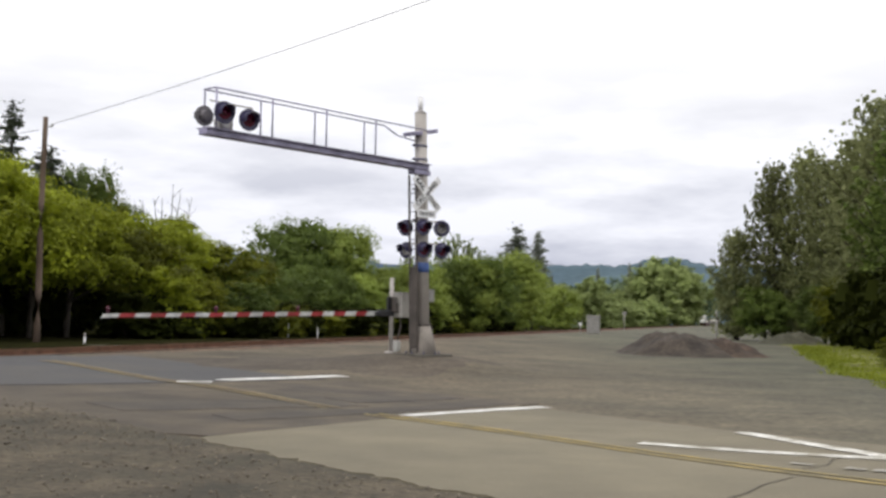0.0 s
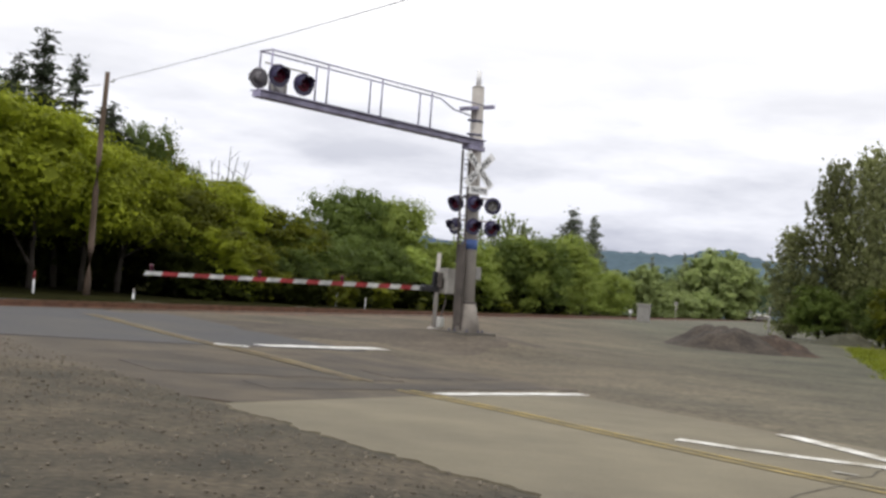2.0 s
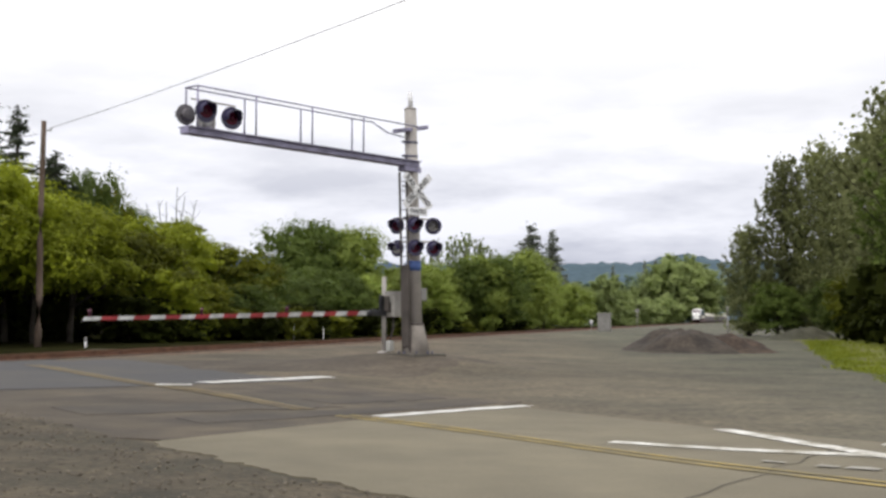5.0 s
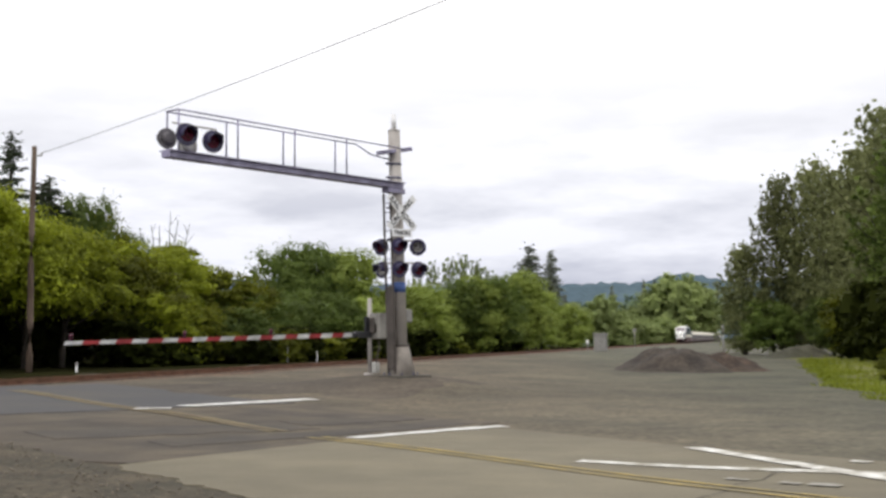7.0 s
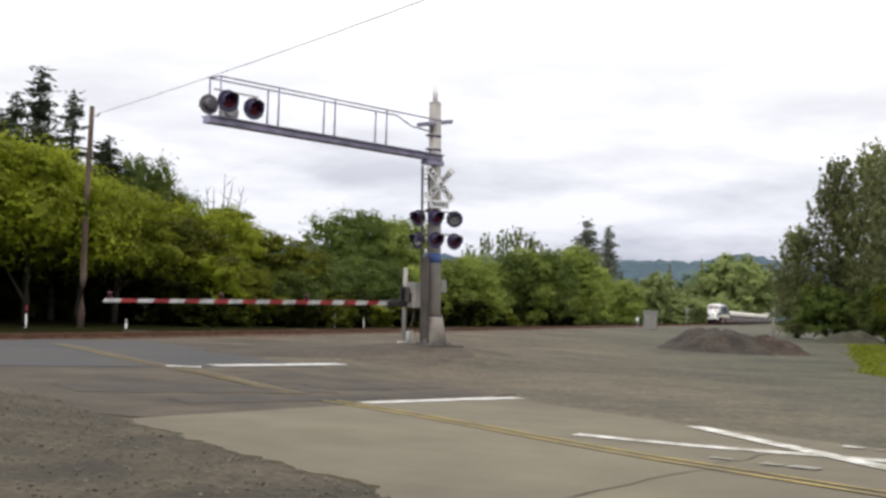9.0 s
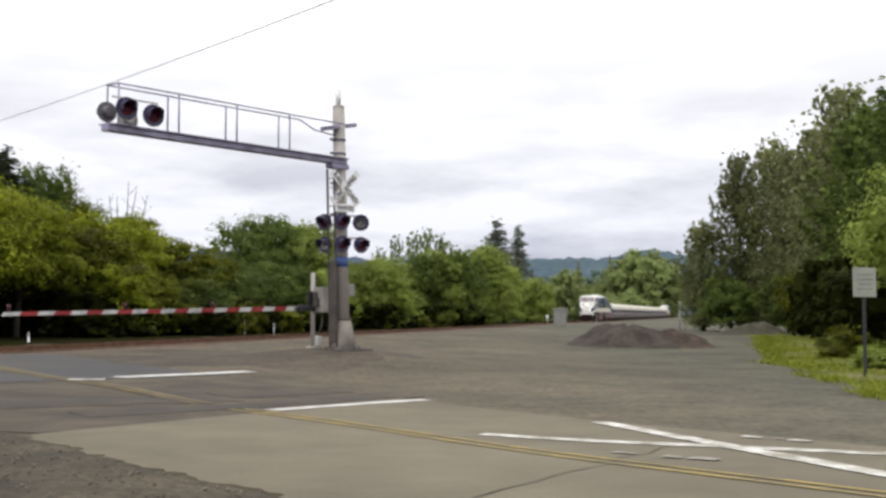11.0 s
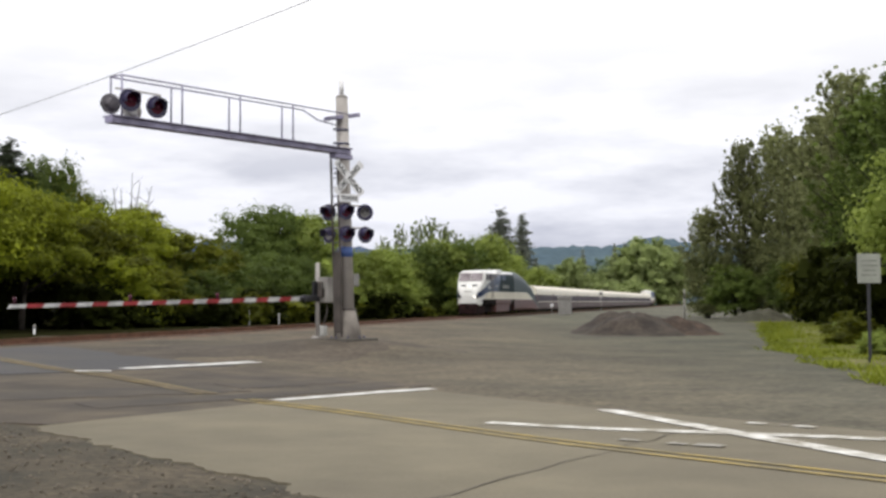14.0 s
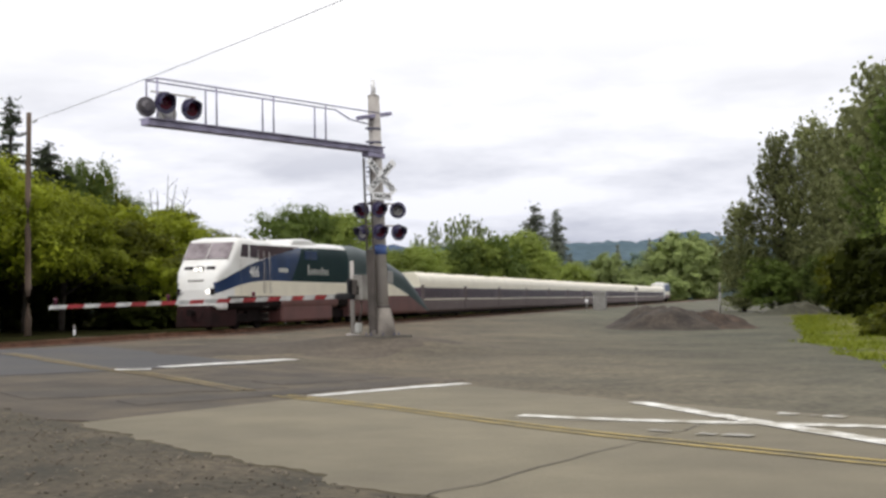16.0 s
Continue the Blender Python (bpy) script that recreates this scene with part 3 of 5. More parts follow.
def core_arrays(rng, lobes, count, size):
    """Large inner leaves that close the crown."""
    area = np.array([r[0] * r[1] for _, r in lobes])
    pick = rng.choice(len(lobes), count, p=area / area.sum())
    d = unit(rng.normal(size=(count, 3)))
    p = np.array([l[0] for l in lobes])[pick] + d * np.array([l[1] for l in lobes])[pick] * rng.uniform(0.2, 0.72, count)[:, None]
    return leaf_quads(rng, p, d + rng.normal(scale=0.4, size=(count, 3)), size, 0.8)


def quads_mesh(name, q, material):
    """A mesh of loose four-cornered leaves."""
    n = len(q)
    me = bpy.data.meshes.new(name)
    me.from_pydata(q.reshape(-1, 3).tolist(), [], np.arange(n * 4).reshape(n, 4).tolist())
    me.materials.append(material)
    return me


def trunk_mesh(rng, h, r, lobes, lean=0.03):
    bm = bmesh.new()
    pts = [Vector((rng.normal() * lean * k, rng.normal() * lean * k, h * k / 6)) for k in range(7)]
    pts[0].z = -0.4
    tube(bm, pts, [r * (1 - k / 7) for k in range(7)], 8)
    for c, rr in lobes:
        a = pts[min(5, max(1, int(6 * (c[2] - rr[2]) / h)))]
        m = a.lerp(Vector(c), 0.5) + Vector((0, 0, -0.2))
        rod(bm, a, m, r * 0.4, r * 0.25, 6, cap=False)
        rod(bm, m, c, r * 0.25, r * 0.06, 6, cap=False)
    return mesh_of(bm, "trunk", BARK)


def broadleaf(name, seed, h, w, material, label, leaves=9000, size=0.148, base=0.06, lobes_n=24, tuft=0.36, ragged=0.25):
    """A broadleaf tree h high and w wide: lobes of leaf tufts on a limbed trunk."""
    rng = np.random.default_rng(seed)
    lobes = []
    for i in range(lobes_n):
        z = h * (base + (0.9 - base) * (i + 0.5) / lobes_n)
        f = math.sin(math.pi * min(1, max(0.12, (z / h * 0.78 + 0.07)))) ** 0.8
        ang = i * 2.399 + rng.uniform(-0.5, 0.5)
        rad = w / 2 * f * rng.uniform(0.35, 0.62 + ragged)
        s = w * rng.uniform(0.11, 0.24) * (0.75 + 0.4 * f)
        lobes.append(((math.cos(ang) * rad, math.sin(ang) * rad, min(z, h - s * 0.8)), (s, s, s * rng.uniform(0.65, 1.0))))
    lobes.append(((rng.uniform(-.1, .1) * w, rng.uniform(-.1, .1) * w, h * 0.86), (w * 0.15, w * 0.15, h * 0.13)))
    lobes.append(((0, 0, h * (0.5 + 0.42 * (base - 0.06))), (w * 0.3, w * 0.3, h * (0.36 - 0.34 * (base - 0.06)))))
    tree = thing(name, label, "tree")
    ob = new("trunk", trunk_mesh(rng, h * 0.85, 0.02 * h + 0.05, lobes[::3]))
    ob.parent = tree
    big = leaf_arrays(rng, lobes, leaves, size, tuft=tuft)
    # sprays that break the outline
    tips = leaf_arrays(rng, [(c, tuple(x * 1.24 for x in r)) for c, r in lobes], leaves // 7, size * 0.75, per=9, tuft=0.16)
    ob = new("crown", quads_mesh("crown", np.concatenate([big, tips, core_arrays(rng, lobes, leaves // 9, size * 3.2)]), material))
    ob.parent = tree
    return tree


def cottonwood(name, seed, h, w, material, label, leaves=20500, size=0.135, limbs=96, core_n=40):
    """A tall tree of steeply rising limbs that end in upright plumes of leaves."""
    rng = np.random.default_rng(seed)
    tree = thing(name, label, "tree")
    bm = bmesh.new()
    pts = [Vector((0.12 * math.sin(k * 1.7 + seed), 0.12 * math.cos(k * 2.1), h * 0.97 * k / 8)) for k in range(9)]
    pts[0].z = -0.4
    tube(bm, pts, [(0.016 * h + 0.05) * (1 - k / 8.6) for k in range(9)], 8)
    quads = []
    core = []
    for i in range(limbs):
        tz = 0.1 + 0.87 * ((i + rng.uniform(0, 1)) / limbs) ** 0.9
        reach = w / 2 * min(1.0, (1.0 - tz) / 0.42 + 0.1) ** 0.75 * min(1.0, 0.55 + tz * 1.3) * rng.uniform(0.55, 1.12)
        a = i * 2.399 + rng.uniform(-0.6, 0.6)
        tip = Vector((math.cos(a) * reach, math.sin(a) * reach, h * tz))
        foot = Vector((0, 0, max(0.6, h * tz - reach * rng.uniform(0.7, 1.5) - 1.2)))
        knee = foot.lerp(tip, 0.55) + Vector((math.cos(a), math.sin(a), 0)) * reach * 0.12
        rod(bm, foot, knee, 0.07, 0.045, 5, cap=False)
        rod(bm, knee, tip, 0.045, 0.01, 5, cap=False)
        n = max(60, int(leaves / limbs * (0.5 + reach / w * 1.6)))
        tufts = max(4, n // 22)
        t = rng.uniform(0.1, 1.0, tufts) ** 0.6
        spine = np.where(t[:, None] < 0.5, np.array(foot) + (np.array(knee) - np.array(foot)) * (t[:, None] * 2), np.array(knee) + (np.array(tip) - np.array(knee)) * (t[:, None] * 2 - 1))
        wide = 0.12 + 0.9 * (1 - t) + 0.14 * rng.random(tufts)
        spine = spine + rng.normal(size=(tufts, 3)).clip(-1.6, 1.6) * (wide * 0.75)[:, None]
        k = np.repeat(np.arange(tufts), 22)
        e = unit(rng.normal(size=(len(k), 3)))
        p = spine[k] + e * (wide[k] * rng.uniform(0.1, 0.8, len(k)))[:, None] * np.array([0.8, 0.8, 1.5])
        quads.append(leaf_quads(rng, p, 0.6 * e + rng.normal(scale=0.45, size=(len(k), 3)) + np.array([0.3 * math.cos(a), 0.3 * math.sin(a), 0.3]), size))
        c = np.array(foot.lerp(tip, 0.5)) + rng.normal(scale=0.85, size=(core_n, 3))
        core.append(leaf_quads(rng, c, rng.normal(size=(core_n, 3)), size * 1.7, 0.8))
    ob = new("trunk", mesh_of(bm, "trunk", BARK))
    ob.parent = tree
    ob = new("crown", quads_mesh("crown", np.concatenate(quads + core), material))
    ob.parent = tree
    return tree


def conifer(name, seed, h, w, material, label, size=0.2, whorls=56, gaps=0.3, reach_pow=0.95):
    """A pointed conifer with drooping boughs."""
    rng = np.random.default_rng(seed)
    tree = thing(name, label, "tree")
    bm = bmesh.new()
    rod(bm, (0, 0, -0.4), (0, 0, h), 0.015 * h, 0.01, 8)
    quads = []
    for i in range(whorls):
        reach = w / 2 * (1 - i / whorls) ** reach_pow * rng.uniform(0.7, 1.08) + 0.1
        for b in range(int(rng.integers(5, 9))):
            if rng.random() < gaps:
                continue
            a = rng.uniform(0, 6.283)
            L = reach * rng.uniform(0.4, 1.15)
            z = h * (0.1 + 0.9 * (i + rng.uniform(-1.0, 1.0)) / whorls)
            tip = Vector((math.cos(a) * L, math.sin(a) * L, z - L * rng.uniform(-0.15, 0.6)))
            rod(bm, (0, 0, z), tip, 0.015 + 0.001 * h, 0.008, 4, cap=False)
            n = max(5, int(L * 5.2 / size))
            t = rng.uniform(0.1, 1.05, n)
            p = np.outer(t, np.array([tip.x, tip.y, tip.z - z])) + np.array([0, 0, z]) + rng.normal(size=(n, 3)) * (size * (1.15 - 0.7 * t))[:, None] * np.array([1, 1, 0.7])
            quads.append(leaf_quads(rng, p, rng.normal(size=(n, 3)) + np.array([0, 0, 0.35]), size, 0.36, size * 0.5))
    ob = new("trunk", mesh_of(bm, "trunk", BARK))
    ob.parent = tree
    ob = new("crown", quads_mesh("crown", np.concatenate(quads), material))
    ob.parent = tree
    return tree


def plant(kinds, spots, group, seed=1, ref=None):
    """Sets copies of the model trees: each spot is x, y, height, width."""
    rng = random.Random(seed)
    for i, (x, y, h, *w) in enumerate(spots):
        src, sh, sw = kinds[i % len(kinds)]
        k = h / sh
        m = Matrix.Translation((x, y, ground_z(x, y) - 0.1)) @ Matrix.Rotation(rng.uniform(0, 6.28), 4, "Z")
        ob = copy_thing(src, m)
        kw = (w[0] / sw) if w and w[0] else k
        ob.scale = (kw, kw, k)
        ob["group"] = group


def build_trees():
    store = []
    def model(fn, *a, **k):
        t = fn(*a, **k)
        store.append(t)
        return t
    A = (model(broadleaf, "broadleaf_tree", 1, 12, 9, LEAF_OLIVE, "olive green broadleaf tree beyond the railway line", base=0.2), 12, 9)
    B = (model(broadleaf, "broadleaf_tree", 2, 12, 9, LEAF_BRIGHT, "bright spring green broadleaf tree beyond the railway line"), 12, 9)
    Cc = (model(broadleaf, "broadleaf_tree", 3, 12, 10, LEAF_DARK, "dark green broadleaf tree beyond the railway line", base=0.2), 12, 10)
    D = (model(cottonwood, "cottonwood_tree", 4, 22, 9, LEAF_GREY, "tall grey-green cottonwood tree beside the gravel track"), 22, 9)
    A2 = (model(broadleaf, "broadleaf_tree", 14, 12, 10, LEAF_YELLOW, "olive-yellow broadleaf tree with a high dark-shaded crown", base=0.45, lobes_n=22), 12, 10)
    B2 = (model(broadleaf, "broadleaf_tree", 15, 12, 10, LEAF_YELLOW, "yellow-green broadleaf tree with a high dark-shaded crown", base=0.45, lobes_n=22), 12, 10)
    # Darker leaf colour stands in for the shade on the near trees.
    D_SHADE = (model(cottonwood, "cottonwood_tree", 19, 22, 9, LEAF_DARK, "tall dark green tree at the edge of the gravel"), 22, 9)
    B4 = (model(broadleaf, "broadleaf_tree", 20, 12, 10, LEAF_BRIGHT, "bright green broadleaf tree overhanging the grass verge", base=0.42, lobes_n=20), 12, 10)
    B3 = (model(broadleaf, "broadleaf_tree", 17, 12, 10, LEAF_YELLOW, "yellow-green broadleaf tree leafy down to the ground"), 12, 10)
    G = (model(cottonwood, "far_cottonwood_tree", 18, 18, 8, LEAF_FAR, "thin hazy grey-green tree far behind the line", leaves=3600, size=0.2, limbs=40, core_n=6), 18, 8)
    D2 = (model(cottonwood, "cottonwood_tree", 5, 22, 9, LEAF_GREY, "tall full grey-green cottonwood tree beside the gravel track", limbs=86), 22, 9)
    S = (model(broadleaf, "shrub", 6, 4, 4.5, LEAF_OLIVE, "olive green shrub at the edge of the trees", leaves=2800, size=0.13, base=0.05, lobes_n=12), 4, 4.5)
    S2 = (model(broadleaf, "shrub", 7, 4, 4.5, LEAF_BRIGHT, "bright green shrub at the edge of the trees", leaves=2800, size=0.13, base=0.05, lobes_n=12), 4, 4.5)
    S_SHADE = (model(broadleaf, "understory_shrub", 16, 4, 4.5, LEAF_SHADE, "very dark green undergrowth below the trees", leaves=1700, size=0.2, base=0.05, lobes_n=12), 4, 4.5)
    E = (model(conifer, "conifer_tree", 8, 25, 8, NEEDLE, "dark pointed conifer rising behind the broadleaf trees", gaps=0.12), 25, 6.6)
    E2 = (model(conifer, "conifer_tree", 9, 25, 7, NEEDLE, "dark pointed conifer rising behind the broadleaf trees", gaps=0.25), 25, 6)
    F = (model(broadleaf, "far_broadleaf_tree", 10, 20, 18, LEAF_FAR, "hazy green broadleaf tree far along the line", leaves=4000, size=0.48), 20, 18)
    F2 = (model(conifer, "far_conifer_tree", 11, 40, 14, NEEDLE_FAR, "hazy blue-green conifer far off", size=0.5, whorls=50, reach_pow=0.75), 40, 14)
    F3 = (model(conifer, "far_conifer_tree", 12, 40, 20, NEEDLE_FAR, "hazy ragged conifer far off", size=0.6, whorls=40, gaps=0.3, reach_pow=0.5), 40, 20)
    plant([A2, B2], [(-32.1, 59.1, 12.2, 13), (-29.2, 63.8, 11.5, 12), (-26.6, 68.5, 11.0, 10), (-31, 55, 10, 11), (-25.2, 73.0, 9.2, 8), (-24.0, 76.5, 9.2, 9), (-30.5, 70.0, 11.5, 10), (-28.0, 76.0, 10.5, 10)], "trees beyond the railway", 21)
    # Back row added to close the canopy and cut sky light below it.
    plant([A2, B2], [(-46, 58, 14, 13), (-41.5, 63, 14, 13), (-38.5, 69, 13.5, 13), (-36.0, 75, 13, 12), (-33.5, 81, 12, 12)], "trees beyond the railway", 25)
    plant([A, B3, A, A], [(-21.6, 82.5, 8.2, 8), (-21.0, 89.4, 9.4, 9), (-18.8, 96.2, 8.0, 8), (-16.8, 104.7, 7.1, 7)], "trees beyond the railway", 1)
    plant([B3, A, Cc, A], [(-19.2, 82.0, 5.2, 6), (-17.9, 86.2, 4.6, 6), (-16.0, 93.8, 4.5, 6), (-34, 52, 12, 10), (-40, 60, 13, 10)], "trees beyond the railway", 2)
    plant([E, E2], [(-45.5, 100.0, 21.0, 13), (-46.4, 111.5, 21.8, 13), (-43.2, 109.2, 23.8, 13), (-39.6, 108.4, 21.4, 12), (-33.8, 102.0, 16.2, 12), (-48.6, 99.0, 24.3, 15), (-52, 97, 26, 15), (-37, 101, 14.5, 12), (-41, 104, 17.5, 13), (-43.5, 102, 18.5, 13), (-36.3, 107, 16.5, 11)], "conifers behind the trees", 3)
    plant([Cc, A], [(-32.9, 106.5, 15.2, 8), (-32.1, 109.9, 14.6, 7), (-31.7, 115.3, 12.8, 8), (-27, 120, 12, 8), (-36, 90, 13, 9), (-34, 80, 12, 9)], "trees beyond the railway", 4)
    plant([Cc, Cc, B], [(-17.1, 126.7, 11.7, 10), (-14.4, 129.1, 12.6, 9), (-10.4, 129.5, 11.9, 9), (-13.3, 115.6, 6.8, 7), (-10.9, 117.9, 6.7, 7), (-8.1, 120.5, 6.3, 6)], "trees beyond the railway", 5)
    plant([B, B, B], [(-5.3, 126.0, 7.5, 7), (-2.6, 131.0, 8.1, 8), (9.2, 169.5, 11.4, 11), (15.0, 204.0, 10.4, 9), (22.5, 229.0, 8.5, 8)], "trees beyond the railway", 6)
    plant([B, Cc], [(-2.4, 151.2, 8.4, 8), (1.0, 153.0, 9.6, 7), (3.4, 155.0, 10.2, 8), (6.4, 157.0, 10.0, 8)], "trees beyond the railway", 22)
    plant([G], [(-6.4, 213, 14.6, 5), (-3.6, 210.0, 16.6, 5), (-0.6, 215.1, 17.6, 6), (1.9, 215.1, 18.2, 6.5), (4.4, 215.1, 17.0, 6.5), (6.8, 217, 15.2, 6)], "thin trees behind the line", 26)
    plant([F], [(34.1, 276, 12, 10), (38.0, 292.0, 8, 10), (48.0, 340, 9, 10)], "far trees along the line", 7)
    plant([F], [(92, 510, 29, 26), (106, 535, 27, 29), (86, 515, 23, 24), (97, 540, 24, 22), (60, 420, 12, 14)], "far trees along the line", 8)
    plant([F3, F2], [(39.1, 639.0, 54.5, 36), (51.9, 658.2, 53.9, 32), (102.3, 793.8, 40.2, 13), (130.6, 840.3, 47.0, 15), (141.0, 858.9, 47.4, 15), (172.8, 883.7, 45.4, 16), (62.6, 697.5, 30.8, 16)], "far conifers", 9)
    plant([D, D2], [(35.2, 144.0, 13.7, 7.5), (39.5, 143.0, 22.2, 9), (42.7, 140.0, 23.6, 9), (44.1, 135.0, 21.6, 10), (44.2, 127.0, 23.4, 11), (42.0, 113.0, 25.0, 12), (50, 118, 23, 12)], "cottonwoods along the gravel", 10)
    plant([D_SHADE], [(38.3, 96.7, 20.0, 11.5), (35.0, 78.8, 19.2, 12), (34.6, 68.8, 18.0, 12), (46, 92, 22, 12)], "cottonwoods along the gravel", 27)
    plant([Cc, Cc, A], [(37.6, 140.0, 6.5, 7), (41.5, 130.5, 6.5, 7), (40.5, 119.3, 7.3, 7)], "trees along the gravel", 19)
    # Dark filler shrubs in place of the shade at the trees' foot.
    plant([S_SHADE], [(36.2, 100.0, 6.6, 7), (33.4, 86.0, 6.2, 7), (29.8, 68.0, 6.0, 6), (26.2, 54.0, 5.6, 6), (29, 52, 8, 8), (35.0, 93.0, 6.0, 7), (31.6, 77.0, 6.2, 7), (24.8, 48.0, 4.6, 5), (38.4, 108.0, 6.4, 7)], "undergrowth", 28)
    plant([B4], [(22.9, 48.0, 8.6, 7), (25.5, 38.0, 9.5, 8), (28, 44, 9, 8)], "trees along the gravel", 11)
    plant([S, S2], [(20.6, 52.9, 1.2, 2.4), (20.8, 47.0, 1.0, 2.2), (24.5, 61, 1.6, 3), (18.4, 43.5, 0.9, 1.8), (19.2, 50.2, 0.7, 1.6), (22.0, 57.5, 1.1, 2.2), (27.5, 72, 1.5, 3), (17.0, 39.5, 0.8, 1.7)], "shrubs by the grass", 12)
    # Rows of near-black shrubs stand in for the dark hollow under the crowns.
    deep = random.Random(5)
    plant([S_SHADE], [(TX + TS * yy - deep.uniform(22.0, 25.5), yy, deep.uniform(5.2, 7.4), deep.uniform(5, 7)) for yy in np.arange(52, 88, 2.0)], "undergrowth", 16)
    plant([S_SHADE], [(16.5 + 0.2 * yy + deep.uniform(0, 2.5), yy, deep.uniform(2.2, 4.2), deep.uniform(3.5, 5.5)) for yy in np.arange(58, 128, 5.0)], "undergrowth", 18)
    plant([S_SHADE], [(TX + TS * yy - 14.0, yy, hh, 5.0) for yy, hh in ((79.0, 3.4), (81.4, 3.2))], "undergrowth", 20)
    plant([S_SHADE], [(26.0, 62.0, 4.4, 5), (24.4, 56.0, 4.0, 5), (23.4, 50.5, 3.6, 4.5), (23.0, 45.0, 3.8, 4.5), (28.5, 70.0, 4.4, 5.5)], "undergrowth", 23)
    plant([S_SHADE], [(TX + TS * yy - 12.4, yy, deep.uniform(1.6, 2.6), 4.2) for yy in np.arange(79, 106, 3.1)], "undergrowth", 24)
    plant([S_SHADE], [(TX + TS * yy - deep.uniform(29, 33), yy, deep.uniform(6.5, 8.5), 7.5) for yy in np.arange(52, 92, 3.2)], "undergrowth", 29)
    edge = random.Random(3)
    plant([S_SHADE, S_SHADE, S], [(TX + TS * yy - edge.uniform(8.0, 10.5), yy, edge.uniform(1.4, 3.0), edge.uniform(3, 5)) for yy in np.arange(86, 175, 2.9)], "shrubs beyond the railway", 13)
    plant([Cc], [(TX + TS * yy - edge.uniform(14, 17), yy, edge.uniform(5, 6.5), edge.uniform(5, 7)) for yy in np.arange(86, 130, 6.0)], "trees beyond the railway", 14)
    plant([F], [(TX + TS * yy - edge.uniform(14, 34), yy, edge.uniform(8, 12), edge.uniform(10, 16)) for yy in np.arange(230, 640, 30.0)], "far trees along the line", 15)
    for t in store:
        for o in (*t.children_recursive, t):
            bpy.data.objects.remove(o)


def build_far_woods():
    """Hazy woods at the foot of the hills, too far to count."""
    rng = np.random.default_rng(31)
    lobes = []
    for k in range(150):
        y = rng.uniform(760, 1150)
        az = rng.uniform(2.5, 15.5)
        x = y * math.tan(radians(az))
        top = (0.043 + 0.007 * noise.noise(Vector((az * 1.1, 0, 4))) - 0.0012 * abs(az - 10)) * y
        r = rng.uniform(5, 10)
        lobes.append(((x, y, rng.uniform(0.3, 1.0) ** 0.5 * top - r), (r, r, r * rng.uniform(0.8, 1.5))))
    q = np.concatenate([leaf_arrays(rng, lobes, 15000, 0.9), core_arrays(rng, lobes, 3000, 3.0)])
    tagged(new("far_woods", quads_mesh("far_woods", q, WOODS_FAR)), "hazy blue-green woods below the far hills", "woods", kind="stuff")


def build_dead_tree():
    rng = np.random.default_rng(21)
    x, y = -22.4, 94.5
    t = thing("dead_tree", "bare grey dead tree with upright branches", "tree", Matrix.Translation((x, y, ground_z(x, y))))
    for k in range(7):
        bm = bmesh.new()
        a = Vector((rng.uniform(-0.3, 0.3), rng.uniform(-0.3, 0.3), -0.2))
        tip = Vector((-2.2 + 0.75 * k, rng.uniform(-0.6, 0.6), rng.uniform(10.2, 12.4)))
        m = a.lerp(tip, 0.55) + Vector((rng.uniform(-.3, .3), 0, 0.3))
        rod(bm, a, m, 0.11, 0.07, 6, cap=False)
        rod(bm, m, tip, 0.07, 0.02, 6, cap=False)
        for j in range(4):
            q = m.lerp(tip, rng.uniform(0.1, 0.9))
            rod(bm, q, q + Vector((rng.uniform(-0.9, 0.9), rng.uniform(-.4, .4), rng.uniform(0.3, 1.0))), 0.03, 0.01, 5, cap=False)
        part("branch", bm, BARK, t)


# ---- hills ----
def build_hills():
    def ridge(name, dist, elev, b0, b1, material, label, seed):
        verts, faces = [], []
        n = 160
        for i in range(n + 1):
            b = b0 + (b1 - b0) * i / n
            e = elev(b) + 0.0016 * noise.noise(Vector((b * 1.3, seed, 0))) + 0.0007 * noise.noise(Vector((b * 9, seed, 2)))
            for k, (dd, f) in enumerate(((0.55, -0.1), (0.7, 0.35), (0.85, 0.8), (1.0, 1.0), (1.2, 0.6))):
                r = dist * dd
                rr = e * dist * f * (1 + 0.06 * noise.noise(Vector((b * 3, k * 3.0, seed))))
                verts.append((math.sin(radians(b)) * r, math.cos(radians(b)) * r, rr))
        for i in range(n):
            for k in range(4):
                a = i * 5 + k
                faces.append((a, a + 5, a + 6, a + 1))
        me = bpy.data.meshes.new(name)
        me.from_pydata(verts, [], faces)
        me.polygons.foreach_set("use_smooth", [True] * len(me.polygons))
        me.materials.append(material)
        tagged(new(name, me), label, "hill", kind="structure")
    g = lambda b, c, s: math.exp(-((b - c) / s) ** 2)
    ridge("backdrop_hill_near", 2600, lambda b: 0.0495 + 0.0088 * g(b, 10.7, 1.5) + 0.002 * g(b, 7, 2.5) + 0.01 * g(b, 22, 5), -2, 34, HILL, "forested hills with distance haze in their colour", 3.0)
    ridge("backdrop_ridge_far", 4200, lambda b: 0.047 + 0.0095 * g(b, -9, 6), -40, 36, HILL_FAR, "wooded ridge far off, coloured haze blue", 8.0)


